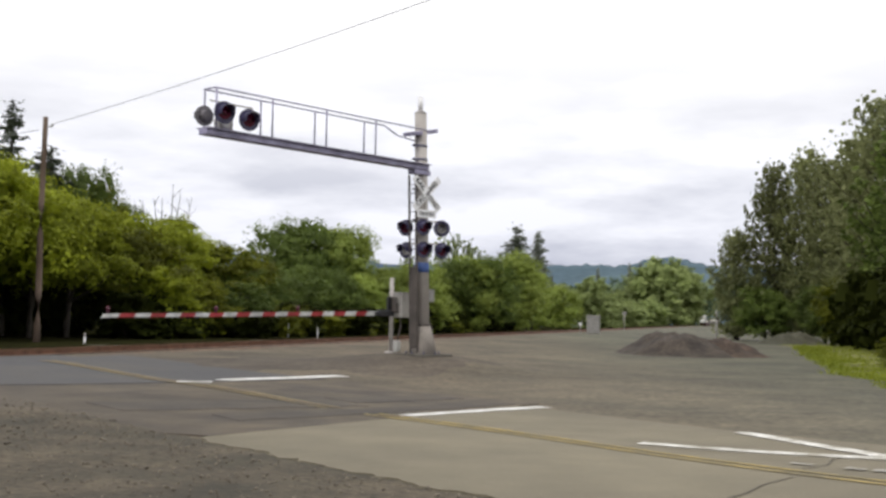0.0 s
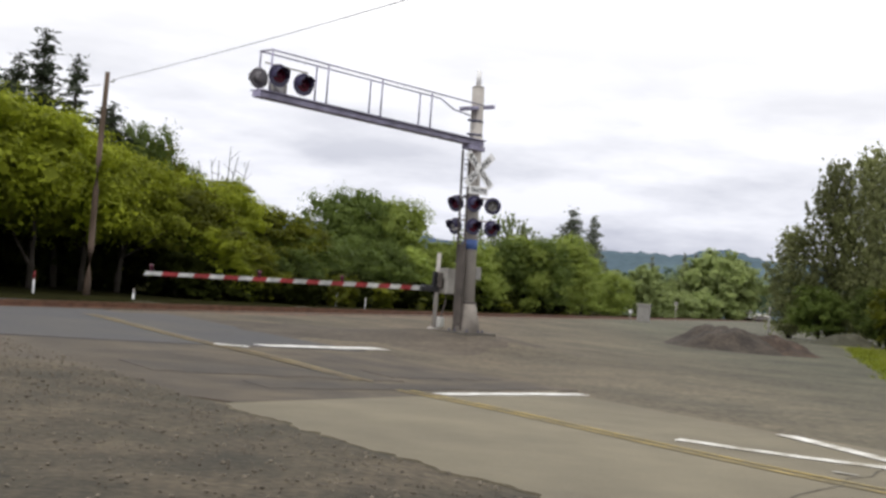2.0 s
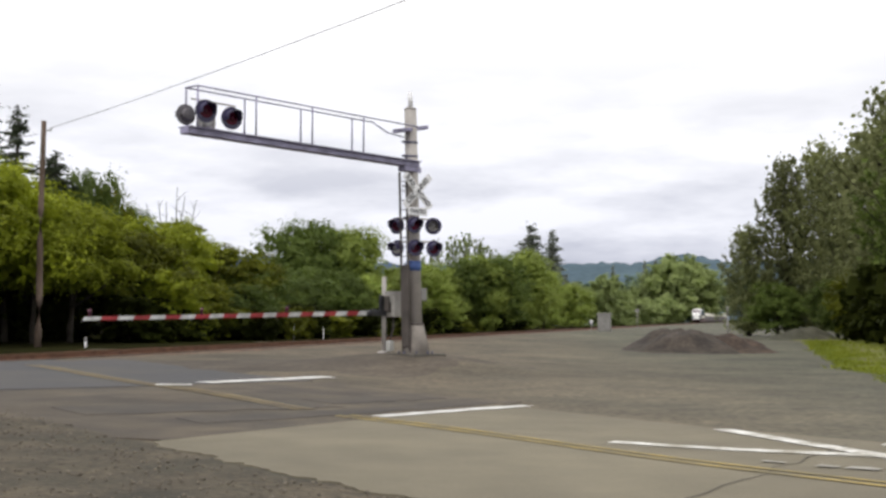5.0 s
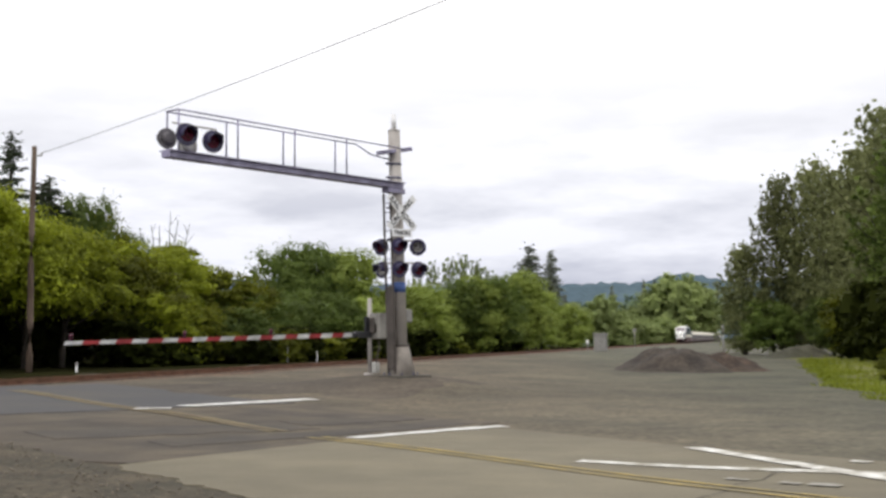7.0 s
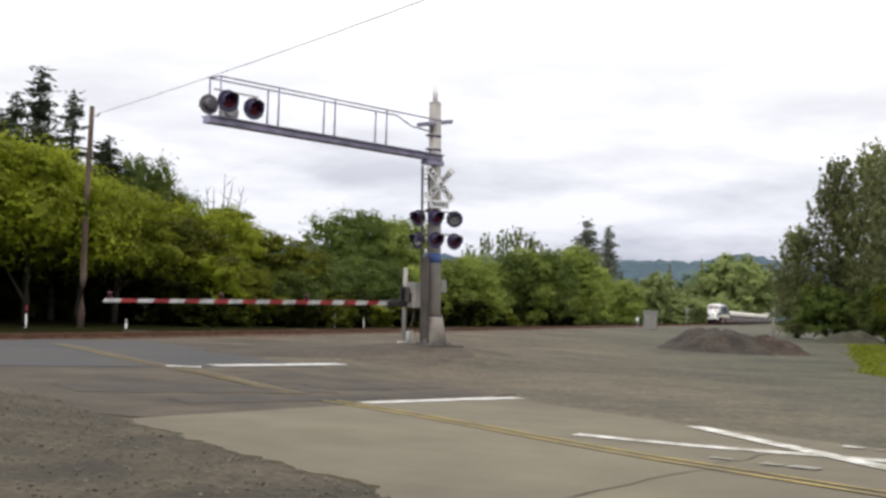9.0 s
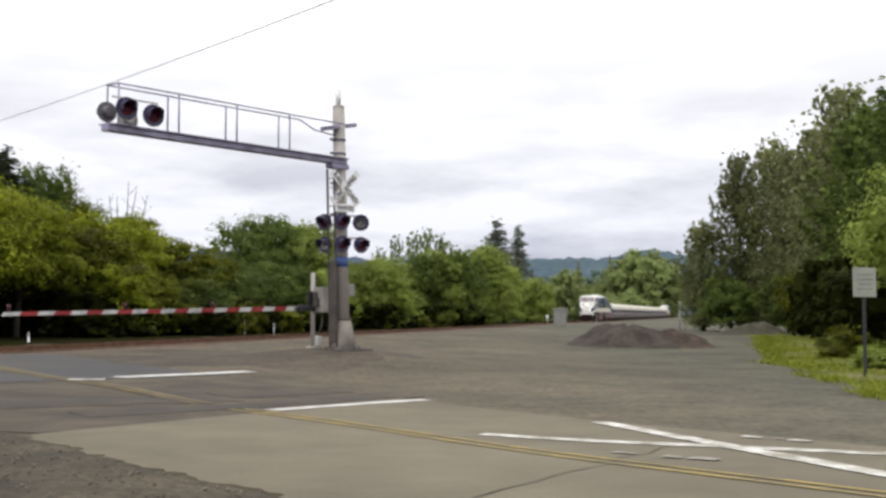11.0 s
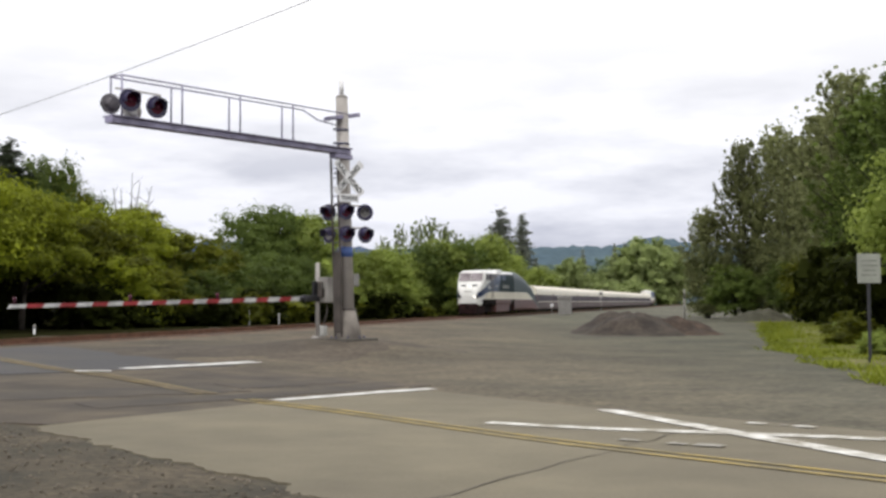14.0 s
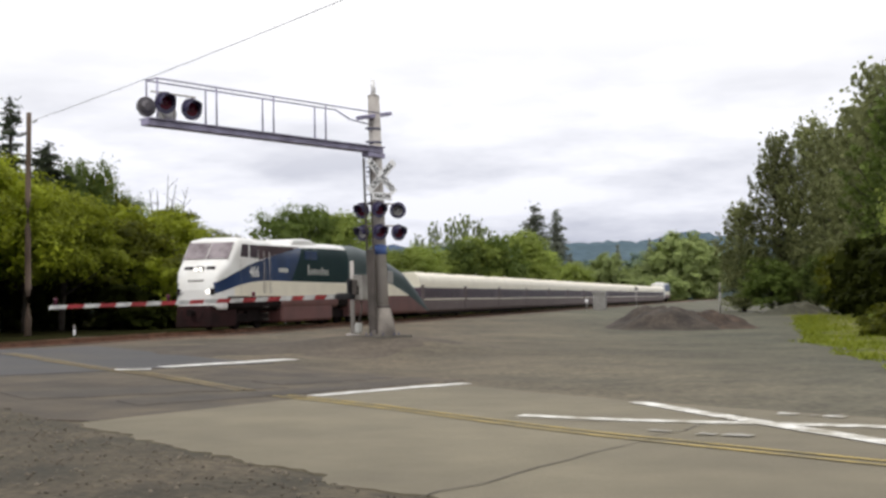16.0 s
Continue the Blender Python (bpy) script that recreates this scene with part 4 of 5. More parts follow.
# ---- spoil heaps, grass, small things ----
def build_mound(name, cx, cy, lx, ly, h, material, label, seed):
    verts, faces = [], []
    n, rings = 96, 22
    top = ground_z(cx, cy)
    ca, sa = math.cos(0.25), math.sin(0.25)
    for i in range(rings + 1):
        f = i / rings
        for k in range(n):
            a = 2 * math.pi * k / n
            w = 1 + 0.2 * noise.noise(Vector((math.cos(a) * 1.5, math.sin(a) * 1.5, seed))) + 0.07 * noise.noise(Vector((math.cos(a) * 5, math.sin(a) * 5, seed)))
            x, y = math.cos(a) * lx * f * w, math.sin(a) * ly * f * w
            px, py = cx + x * ca - y * sa, cy + x * sa + y * ca
            z = h * (1 - step(0.3, 1.0, f)) * (1 + 0.18 * noise.noise(Vector((px * 0.35, py * 0.35, seed))))
            z += (0.34 * noise.noise(Vector((px * 0.75, py * 0.75, seed))) + 0.16 * noise.noise(Vector((px * 1.9, py * 1.9, seed))) + 0.09 * noise.noise(Vector((px * 4.2, py * 4.2, seed)))) * min(1, 1.6 * (1 - f))
            verts.append((px, py, (ground_z(px, py) if f > 0.3 else top) + z - 0.08 * f))
    for i in range(rings):
        for k in range(n):
            a, b = i * n + k, i * n + (k + 1) % n
            faces.append((a, a + n, b + n, b))
    me = bpy.data.meshes.new(name)
    me.from_pydata(verts, [], faces)
    me.polygons.foreach_set("use_smooth", [True] * len(me.polygons))
    me.materials.append(material)
    tagged(new(name, me), label, "dirt mound", group="spoil heaps")


def grass_edge(y):
    return float(np.interp(y, (10, 26, 32, 48, 52, 75, 110), (10.4, 12.1, 13.0, 16.0, 17.0, 23.0, 32.5)))


def build_grass():
    rng = np.random.default_rng(5)
    pts = []
    while len(pts) < 44000:
        x, y = rng.uniform(10.5, 60), rng.uniform(14, 110)
        edge = grass_edge(y) + 0.9 * noise.noise(Vector((y * 0.2, 1, 0))) + 0.5 * noise.noise(Vector((y * 1.1, 4, 0))) - 0.5 * rng.random() ** 2
        if x < edge or x > edge + 14:
            continue
        if rng.random() < math.exp(-(x - edge) / 5) * step(-0.45, 0.15, noise.noise(Vector((x * 0.45, y * 0.3, 6)))):
            pts.append((x, y))
    p = np.array([(x, y, ground_z(x, y)) for x, y in pts])
    n = len(p)
    a = rng.uniform(0, 6.283, n)
    h = rng.uniform(0.05, 0.17, n) * np.array([1.0 + 0.7 * noise.noise(Vector((x * 0.5, y * 0.4, 2))) for x, y in pts])
    w = rng.uniform(0.02, 0.05, n)
    h = np.where(rng.random(n) < 0.012, h * 2.4 + 0.1, h)
    d = np.stack([np.cos(a), np.sin(a), 0 * a], 1)
    lean = rng.normal(scale=0.15, size=(n, 3)) * np.array([1, 1, 0])
    top = p + lean + np.stack([0 * a, 0 * a, h], 1)
    q = np.stack([p - d * w[:, None], p + d * w[:, None], top + d * w[:, None] * 0.3, top - d * w[:, None] * 0.3], 1)
    tagged(new("grass", quads_mesh("grass", q, GRASS)), "yellow-green grass verge beside the gravel", "grass", kind="stuff")


def build_verge():
    """Grassy soil along the far side of the gravel."""
    verts, faces = [], []
    ys = np.linspace(12, 118, 60)
    for y in ys:
        e = grass_edge(y) + 0.9 * noise.noise(Vector((y * 0.2, 1, 0))) + 0.3 * noise.noise(Vector((y * 1.1, 4, 0)))
        for k, w in enumerate((0, 0.8, 2.5, 6, 12, 22)):
            verts.append((e + w, y, ground_z(e + w, y) + (-0.03, 0.05, 0.1, 0.12, 0.14, 0.14)[k]))
    for i in range(59):
        for k in range(5):
            a = i * 6 + k
            faces.append((a, a + 1, a + 7, a + 6))
    me = bpy.data.meshes.new("grass_verge")
    me.from_pydata(verts, [], faces)
    me.materials.append(VERGE)
    tagged(new("grass_verge", me), "yellow-green grassy verge below the trees", "grass", kind="structure")


# ---- crossing signals ----
ARM_YAW = math.degrees(math.atan2(-7.0, -5.85))


def lamp_head(parent, at, yaw, lens, r=0.27, plate=BLACK):
    """A round signal head facing yaw (degrees, in the parent's space), with hood."""
    m = Matrix.Translation(at) @ pose(0, 0, 0, 0, 0, yaw)
    bm = bmesh.new()
    rod(bm, (-0.03, 0, 0), (0.0, 0, 0), r, r, 28)
    rod(bm, (-0.2, 0, 0), (-0.03, 0, 0), r * 0.45, r * 0.62, 16)
    bm.transform(m)
    head = part("signal_head", bm, plate, parent)
    bm = bmesh.new()
    for k in range(3):
        r0, r1 = r * 0.62 * math.cos(k * 0.5), r * 0.62 * math.cos((k + 1) * 0.5) if k < 2 else 0.01
        rod(bm, (0.002 + 0.02 * k, 0, 0), (0.022 + 0.02 * k, 0, 0), r0, r1, 20, cap=(k == 2))
    bm.transform(m)
    part("lens", bm, lens, head)
    bm = bmesh.new()
    seg, n = 18, 0.011
    rows = []
    for x in (0.0, 0.3):
        for rr in (r * 0.64, r * 0.64 + n):
            rows.append([bm.verts.new((x * (1.0 if abs(a) < 1.2 else 0.75), math.sin(a) * rr, math.cos(a) * rr)) for a in [(-1 + 2 * k / seg) * 1.9 for k in range(seg + 1)]])
    for a, b in ((0, 2), (3, 1), (2, 3), (1, 0)):
        for k in range(seg):
            bm.faces.new((rows[a][k], rows[a][k + 1], rows[b][k + 1], rows[b][k]))
    bm.transform(m)
    part("hood", bm, plate, head)


def text_mesh(body, size, m, material, depth=0.003):
    cu = bpy.data.curves.new("lettering", "FONT")
    cu.body, cu.size, cu.extrude, cu.align_x, cu.align_y = body, size, depth, "CENTER", "CENTER"
    cu.offset = size * 0.022
    ob = bpy.data.objects.new("lettering", cu)
    scene.collection.objects.link(ob)
    me = bpy.data.meshes.new_from_object(ob.evaluated_get(bpy.context.evaluated_depsgraph_get()))
    bpy.data.objects.remove(ob)
    me.transform(m)
    me.materials.clear()
    me.materials.append(material)
    return me


def build_cantilever():
    z0 = ground_z(MAST.x, MAST.y)
    base = Matrix.Translation((MAST.x, MAST.y, z0)) @ pose(0, 0, 0, 0, 0, ARM_YAW)
    c = thing("crossing_signal", "grey steel railway crossing signal mast with a long cantilever arm", "railway signal", base)
    H = 9.1 - z0
    off = pose(0, 0, 0, 0, 0, -ARM_YAW) @ Vector((-0.2, 0, 0))
    lean = lambda z: Matrix.Translation(off * (z / H))
    tilt = Matrix(((1, 0, off.x / H, 0), (0, 1, off.y / H, 0), (0, 0, 1, 0), (0, 0, 0, 1)))
    bm = bmesh.new()
    rod(bm, (0, 0, 0.9), (0, 0, H - 0.55), 0.235, 0.195, 24)
    rod(bm, (0, 0, H - 0.55), (0, 0, H - 0.5), 0.21, 0.12, 24)
    bm.transform(tilt)
    part("mast", bm, GALV, c)
    bm = bmesh.new()
    rod(bm, (0, 0, H - 0.5), (0, 0, H), 0.085, 0.075, 12)
    bm.transform(tilt)
    part("finial", bm, SIGN_WHITE, c, "slim pale cap tube")
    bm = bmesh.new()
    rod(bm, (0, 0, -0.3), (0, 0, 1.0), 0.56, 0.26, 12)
    part("flared_base", bm, TONED_STEEL, c, "flared steel base toned darker than the mast")
    bm = bmesh.new()
    rod(bm, (0, 0, 0.96), (0, 0, 1.03), 0.275, 0.265, 24)
    part("base_collar", bm, GUARD, c)
    bm = bmesh.new()
    box(bm, (0, 0, -0.1), (1.5, 1.3, 0.3), bevel=0.03)
    part("footing", bm, CONCRETE, c, "dirty concrete footing")
    for k in range(8):
        a = k * math.pi / 4
        bm = bmesh.new()
        rod(bm, (math.cos(a) * 0.53, math.sin(a) * 0.53, 0.05), (math.cos(a) * 0.53, math.sin(a) * 0.53, 0.14), 0.03, 0.03, 6)
        part("anchor_bolt", bm, DARK_STEEL, c)
    L, zb = 9.2, 6.71 - z0
    bm = bmesh.new()
    box(bm, (L / 2, 0, zb), (L, 0.34, 0.17), bevel=0.02)
    box(bm, (0.3, 0, zb - 0.16), (0.8, 0.3, 0.16), bevel=0.02)
    part("arm", bm, ARM_STEEL, c, "dark weathered steel walkway beam")
    bm = bmesh.new()
    box(bm, (L / 2, 0, zb + 0.102), (L, 0.52, 0.03))
    part("walkway_plate", bm, ARM_STEEL, c)
    for s in (-0.25, 0.25):
        for x in (2.67, 4.8, 6.93, 8.95):
            bm = bmesh.new()
            rod(bm, (x, s, zb + 0.1), (x, s, zb + 1.21), 0.026, 0.026, 8)
            part("rail_post", bm, ARM_STEEL, c)
        bm = bmesh.new()
        rod(bm, (0.1 if s > 0 else 1.75, s, zb + 1.21), (8.98, s, zb + 1.21), 0.024, 0.024, 8)
        if s < 0:
            rod(bm, (1.75, s, zb + 1.21), (1.1, s, zb + 0.97), 0.024, 0.024, 8)
            rod(bm, (1.1, s, zb + 0.97), (0.2, s, zb + 0.9), 0.024, 0.024, 8)
        part("handrail", bm, ARM_STEEL, c)
    bm = bmesh.new()
    rod(bm, (8.97, -0.25, zb + 1.21), (8.97, 0.25, zb + 1.21), 0.024, 0.024, 8)
    part("end_rail", bm, ARM_STEEL, c)
    bm = bmesh.new()
    box(bm, (0.0, 0, zb + 1.18), (1.4, 0.34, 0.13), Matrix.Rotation(0.2, 3, "Y"), bevel=0.02)
    bm.transform(tilt)
    part("top_bracket", bm, ARM_STEEL, c)
    for z in (zb + 0.25, zb + 0.7):
        bm = bmesh.new()
        rod(bm, (0, 0, z), (0, 0, z + 0.07), 0.215, 0.215, 20)
        box(bm, (0.3, 0.0, z + 0.035), (0.16, 0.12, 0.06))
        bm.transform(tilt)
        part("clamp", bm, DARK_STEEL, c)
    bm = bmesh.new()
    rod(bm, (0, 0, zb - 0.16), (0, 0, zb + 0.16), 0.26, 0.26, 20)
    bm.transform(tilt)
    part("arm_collar", bm, GALV, c)
    # ladder beside the mast
    for s in (-0.15, 0.15):
        bm = bmesh.new()
        box(bm, (0.42, s, (zb - 0.35) / 2 + 0.1), (0.045, 0.06, zb - 0.35))
        bm.transform(tilt)
        part("ladder_rail", bm, GUARD, c)
    for k in range(18):
        bm = bmesh.new()
        rod(bm, (0.42, -0.15, 0.45 + k * 0.3), (0.42, 0.15, 0.45 + k * 0.3), 0.014, 0.014, 6)
        bm.transform(tilt)
        part("rung", bm, DARK_STEEL, c)
    for z in (2.9, 4.4, 5.4):
        bm = bmesh.new()
        box(bm, (0.22, 0, z), (0.42, 0.06, 0.05))
        bm.transform(tilt)
        part("ladder_bracket", bm, DARK_STEEL, c)
    bm = bmesh.new()
    box(bm, (0.47, 0, 1.55), (0.05, 0.27, 2.6), bevel=0.01)
    part("ladder_guard", bm, GUARD, c, "dull sheet steel climbing guard")
    # crossbuck
    zc = 5.86 - z0
    SF = lean(zc) @ Matrix.Rotation(radians(-51 + 90) - radians(ARM_YAW) - math.pi, 4, "Z")
    for s, txt in ((1, "CROSSING"), (-1, "RAIL  ROAD")):
        bm = bmesh.new()
        m = SF @ Matrix.Translation((0, 0.3 - 0.008 * s, zc)) @ Matrix.Rotation(radians(45 * s), 4, "Y")
        box(bm, (0, 0, 0), (1.46, 0.012, 0.25), bevel=0.004)
        bm.transform(m)
        blade = part("crossbuck_blade", bm, SIGN_WHITE, c, "white blade of the crossed warning sign")
        face = SF @ Matrix.Translation((0, 0.3 - 0.008 * s + 0.011, zc)) @ Matrix.Rotation(radians(45 * s), 4, "Y") @ Matrix.Rotation(math.pi, 4, "Z") @ Matrix.Rotation(math.pi / 2, 4, "X")
        ob = new("lettering", text_mesh(txt, 0.235, face, SIGN_BLACK))
        ob.parent = blade
    bm = bmesh.new()
    box(bm, (0, 0.3, zc - 0.66), (0.78, 0.012, 0.26), bevel=0.004)
    bm.transform(SF)
    plate = part("tracks_plate", bm, SIGN_WHITE, c, "white plate under the crossed blades")
    face = SF @ Matrix.Translation((0, 0.31, zc - 0.66)) @ Matrix.Rotation(math.pi, 4, "Z") @ Matrix.Rotation(math.pi / 2, 4, "X")
    ob = new("lettering", text_mesh("TRACKS", 0.175, face, SIGN_BLACK))
    ob.parent = plate
    bm = bmesh.new()
    box(bm, (0, 0.22, zc - 0.3), (0.08, 0.1, 0.8))
    bm.transform(SF)
    part("sign_bracket", bm, GALV, c)
    # lamp heads: world offsets turned into the mast's space
    inv = pose(0, 0, 0, 0, 0, -ARM_YAW)
    def head(dx, dy, z, face, lens, plate=BLACK):
        p = inv @ Vector((dx, dy, 0))
        lamp_head(c, lean(z - z0) @ Vector((p.x, p.y, z - z0)), face - ARM_YAW, lens, plate=plate)
    for z, lens_r in ((4.75, CLEAR_LENS), (4.02, RED_LENS)):
        head(-0.52, -0.1, z, -118 if z > 4.5 else -130, RED_LENS if z > 4.5 else CLEAR_LENS)
        head(0.08, -0.42, z, -56, RED_LENS)
        head(0.66, 0.05, z, -88 if z > 4.5 else -56, lens_r)
        bm = bmesh.new()
        for q in ((-0.52, -0.02), (0.08, -0.3), (0.66, 0.1)):
            a = inv @ Vector((q[0], q[1], 0))
            rod(bm, (a.x, a.y, z - z0 + 0.22), (0, 0, z - z0 + 0.22), 0.03, 0.03, 8)
        bm.transform(tilt)
        part("crossarm", bm, GALV, c)
    bm = bmesh.new()
    rod(bm, (0, 0, 3.3 - z0), (0, 0, 3.62 - z0), 0.238, 0.237, 24)
    bm.transform(tilt)
    part("blue_placard", bm, SIGN_BLUE, c, "small blue notice round the mast")
    bm = bmesh.new()
    box(bm, (-0.36, -0.1, 2.55 - z0), (0.3, 0.3, 0.42), bevel=0.03)
    part("junction_box", bm, BACK_GREY, c)
    # lamps at the arm's tip
    tip = lambda x, y: Vector((x, y, zb + 0.47))
    bm = bmesh.new()
    rod(bm, (8.2, 0.0, zb + 0.1), (8.2, 0, zb + 0.86), 0.03, 0.03, 8)
    rod(bm, (7.55, 0.1, zb + 0.86), (9.05, 0.1, zb + 0.86), 0.025, 0.025, 8)
    part("lamp_bracket", bm, GALV, c)
    lamp_head(c, tip(7.85, 0.32), -52 - ARM_YAW, RED_LENS, 0.31)
    lamp_head(c, tip(8.8, 0.42) + Vector((0, 0, 0.06)), -52 - ARM_YAW, RED_LENS, 0.31)
    lamp_head(c, tip(9.0, -0.2), 130 - ARM_YAW, RED_LENS, 0.28, DULL_BACK)
    lamp_head(c, tip(8.2, -0.34) + Vector((0, 0, -0.08)), 130 - ARM_YAW, RED_LENS, 0.28, PANEL_GREY)


def build_gate():
    z0 = ground_z(GATE.x, GATE.y)
    tip = Vector((-8.79, 30.92, 1.72))
    hub = Vector((GATE.x - 0.15, GATE.y - 0.25, z0 + 1.36))
    g = thing("crossing_gate", "lowered red and white striped railway crossing gate arm", "crossing gate", Matrix.Translation((GATE.x, GATE.y, z0)))
    off = Vector((GATE.x, GATE.y, z0))
    bm = bmesh.new()
    rod(bm, (0, 0, -0.2), (0, 0, 2.55), 0.075, 0.07, 12)
    rod(bm, (0, 0, -0.2), (0, 0, 0.1), 0.24, 0.2, 12)
    part("gate_post", bm, GALV, g)
    yaw = math.degrees(math.atan2(tip.y - hub.y, tip.x - hub.x))
    R = pose(0, 0, 0, 0, 0, yaw).to_3x3()
    bm = bmesh.new()
    box(bm, (0.34, 0.12, 1.62), (0.62, 0.5, 0.8), R, bevel=0.04)
    part("mechanism_box", bm, BOX_GREY, g, "weathered grey gate mechanism housing")
    bm = bmesh.new()
    box(bm, (-0.08, -0.16, 1.68), (0.2, 0.08, 0.5), R, bevel=0.02)
    box(bm, (-0.2, -0.3, 1.36), (0.7, 0.22, 0.2), R, bevel=0.03)
    part("crank_arm", bm, SIGN_BLACK, g)
    # Dark solid boxes in place of the shaded opening in the housing.
    bm = bmesh.new()
    box(bm, (0.1, -0.24, 1.66), (0.05, 0.2, 0.5), R, bevel=0.02)
    box(bm, (0.22, -0.16, 1.55), (0.14, 0.06, 0.3), R, bevel=0.02)
    part("gear_cover", bm, GUARD, g, "dark blocks standing for the shaded gear recess")
    bm = bmesh.new()
    box(bm, (0.34, 0.12, 2.04), (0.68, 0.56, 0.05), R, bevel=0.015)
    part("lid", bm, BOX_GREY, g)
    bm = bmesh.new()
    tube(bm, [(0.3, -0.05, 1.24), (0.32, -0.1, 0.9), (0.24, -0.12, 0.6), (0.2, -0.1, 0.42)], [0.03] * 4, 8)
    part("conduit", bm, GUARD, g)
    bm = bmesh.new()
    box(bm, (0.2, -0.1, 0.28), (0.2, 0.2, 0.34), R, bevel=0.03)
    part("junction_box", bm, PANEL_GREY, g, "small pale box at the foot")
    n = 22
    d = (tip - hub) / n
    Rm = (tip - hub).to_track_quat("X", "Z").to_matrix()
    for k in range(1, n):
        p = hub + d * (k + 0.5) - off
        h = 0.15 - 0.05 * k / n
        bm = bmesh.new()
        box(bm, (0, 0, 0), (d.length - 0.004, 0.03, h))
        bm.transform(Matrix.Translation(p) @ Rm.to_4x4() @ Matrix(((1, 0, -0.7, 0), (0, 1, 0, 0), (0, 0, 1, 0), (0, 0, 0, 1))))
        part("stripe", bm, GATE_WHITE if k % 2 else GATE_RED, g)
    bm = bmesh.new()
    box(bm, hub + d * 0.6 - off, (d.length * 1.2, 0.06, 0.11), Rm, bevel=0.01)
    part("arm_stub", bm, SIGN_BLACK, g)
    for f in (0.985, 0.66, 0.37):
        p = hub + (tip - hub) * f - off + Vector((0, 0, 0.13))
        bm = bmesh.new()
        box(bm, p - Vector((0, 0, 0.04)), (0.07, 0.05, 0.08), Rm)
        rod(bm, p, p + Vector((0, 0, 0.11)), 0.055, 0.05, 12)
        part("arm_lamp", bm, RED_LENS, g, "small red lamp on the gate arm")


def build_pole():
    x, y = -22.53, 66.5
    p = thing("utility_pole", "tall weathered brown wooden utility pole leaning slightly", "utility pole", Matrix.Translation((x, y, ground_z(x, y))) @ pose(0, 0, 0, 0, 0.3, 0))
    H = 12.9 - ground_z(x, y)
    bm = bmesh.new()
    tube(bm, [(0.02 * math.sin(k), 0, -0.5 + (H + 0.5) * k / 8) for k in range(9)], [0.2 - 0.008 * k for k in range(9)], 12)
    part("pole_shaft", bm, WOOD, p)
    bm = bmesh.new()
    box(bm, (0.25, -0.05, H - 0.55), (0.4, 0.06, 0.06))
    rod(bm, (0.4, -0.05, H - 0.55), (0.5, -0.05, H - 0.38), 0.05, 0.04, 8)
    part("insulator", bm, BACK_GREY, p)
    top = Vector((x + 0.35, y - 0.05, H - 0.45 + ground_z(x, y)))
    def cable(a, b, sag, r, label):
        a, b = Vector(a), Vector(b)
        bm = bmesh.new()
        pts = [a.lerp(b, k / 24) - Vector((0, 0, sag * 4 * (k / 24) * (1 - k / 24))) for k in range(25)]
        tube(bm, pts, [r] * 25, 6)
        tagged(part("overhead_cable", bm, WIRE), label, "cable")
    cable(top, CABLE_END, 0.5, 0.016, "thin grey overhead cable strung from the wooden pole")
    cable(top - Vector((0.6, 0, 0.3)), (-46, 75, 10.4), 0.2, 0.02, "thin grey overhead cable strung behind the wooden pole")


CABLE_END = (19.9, 18.3, 14.7)


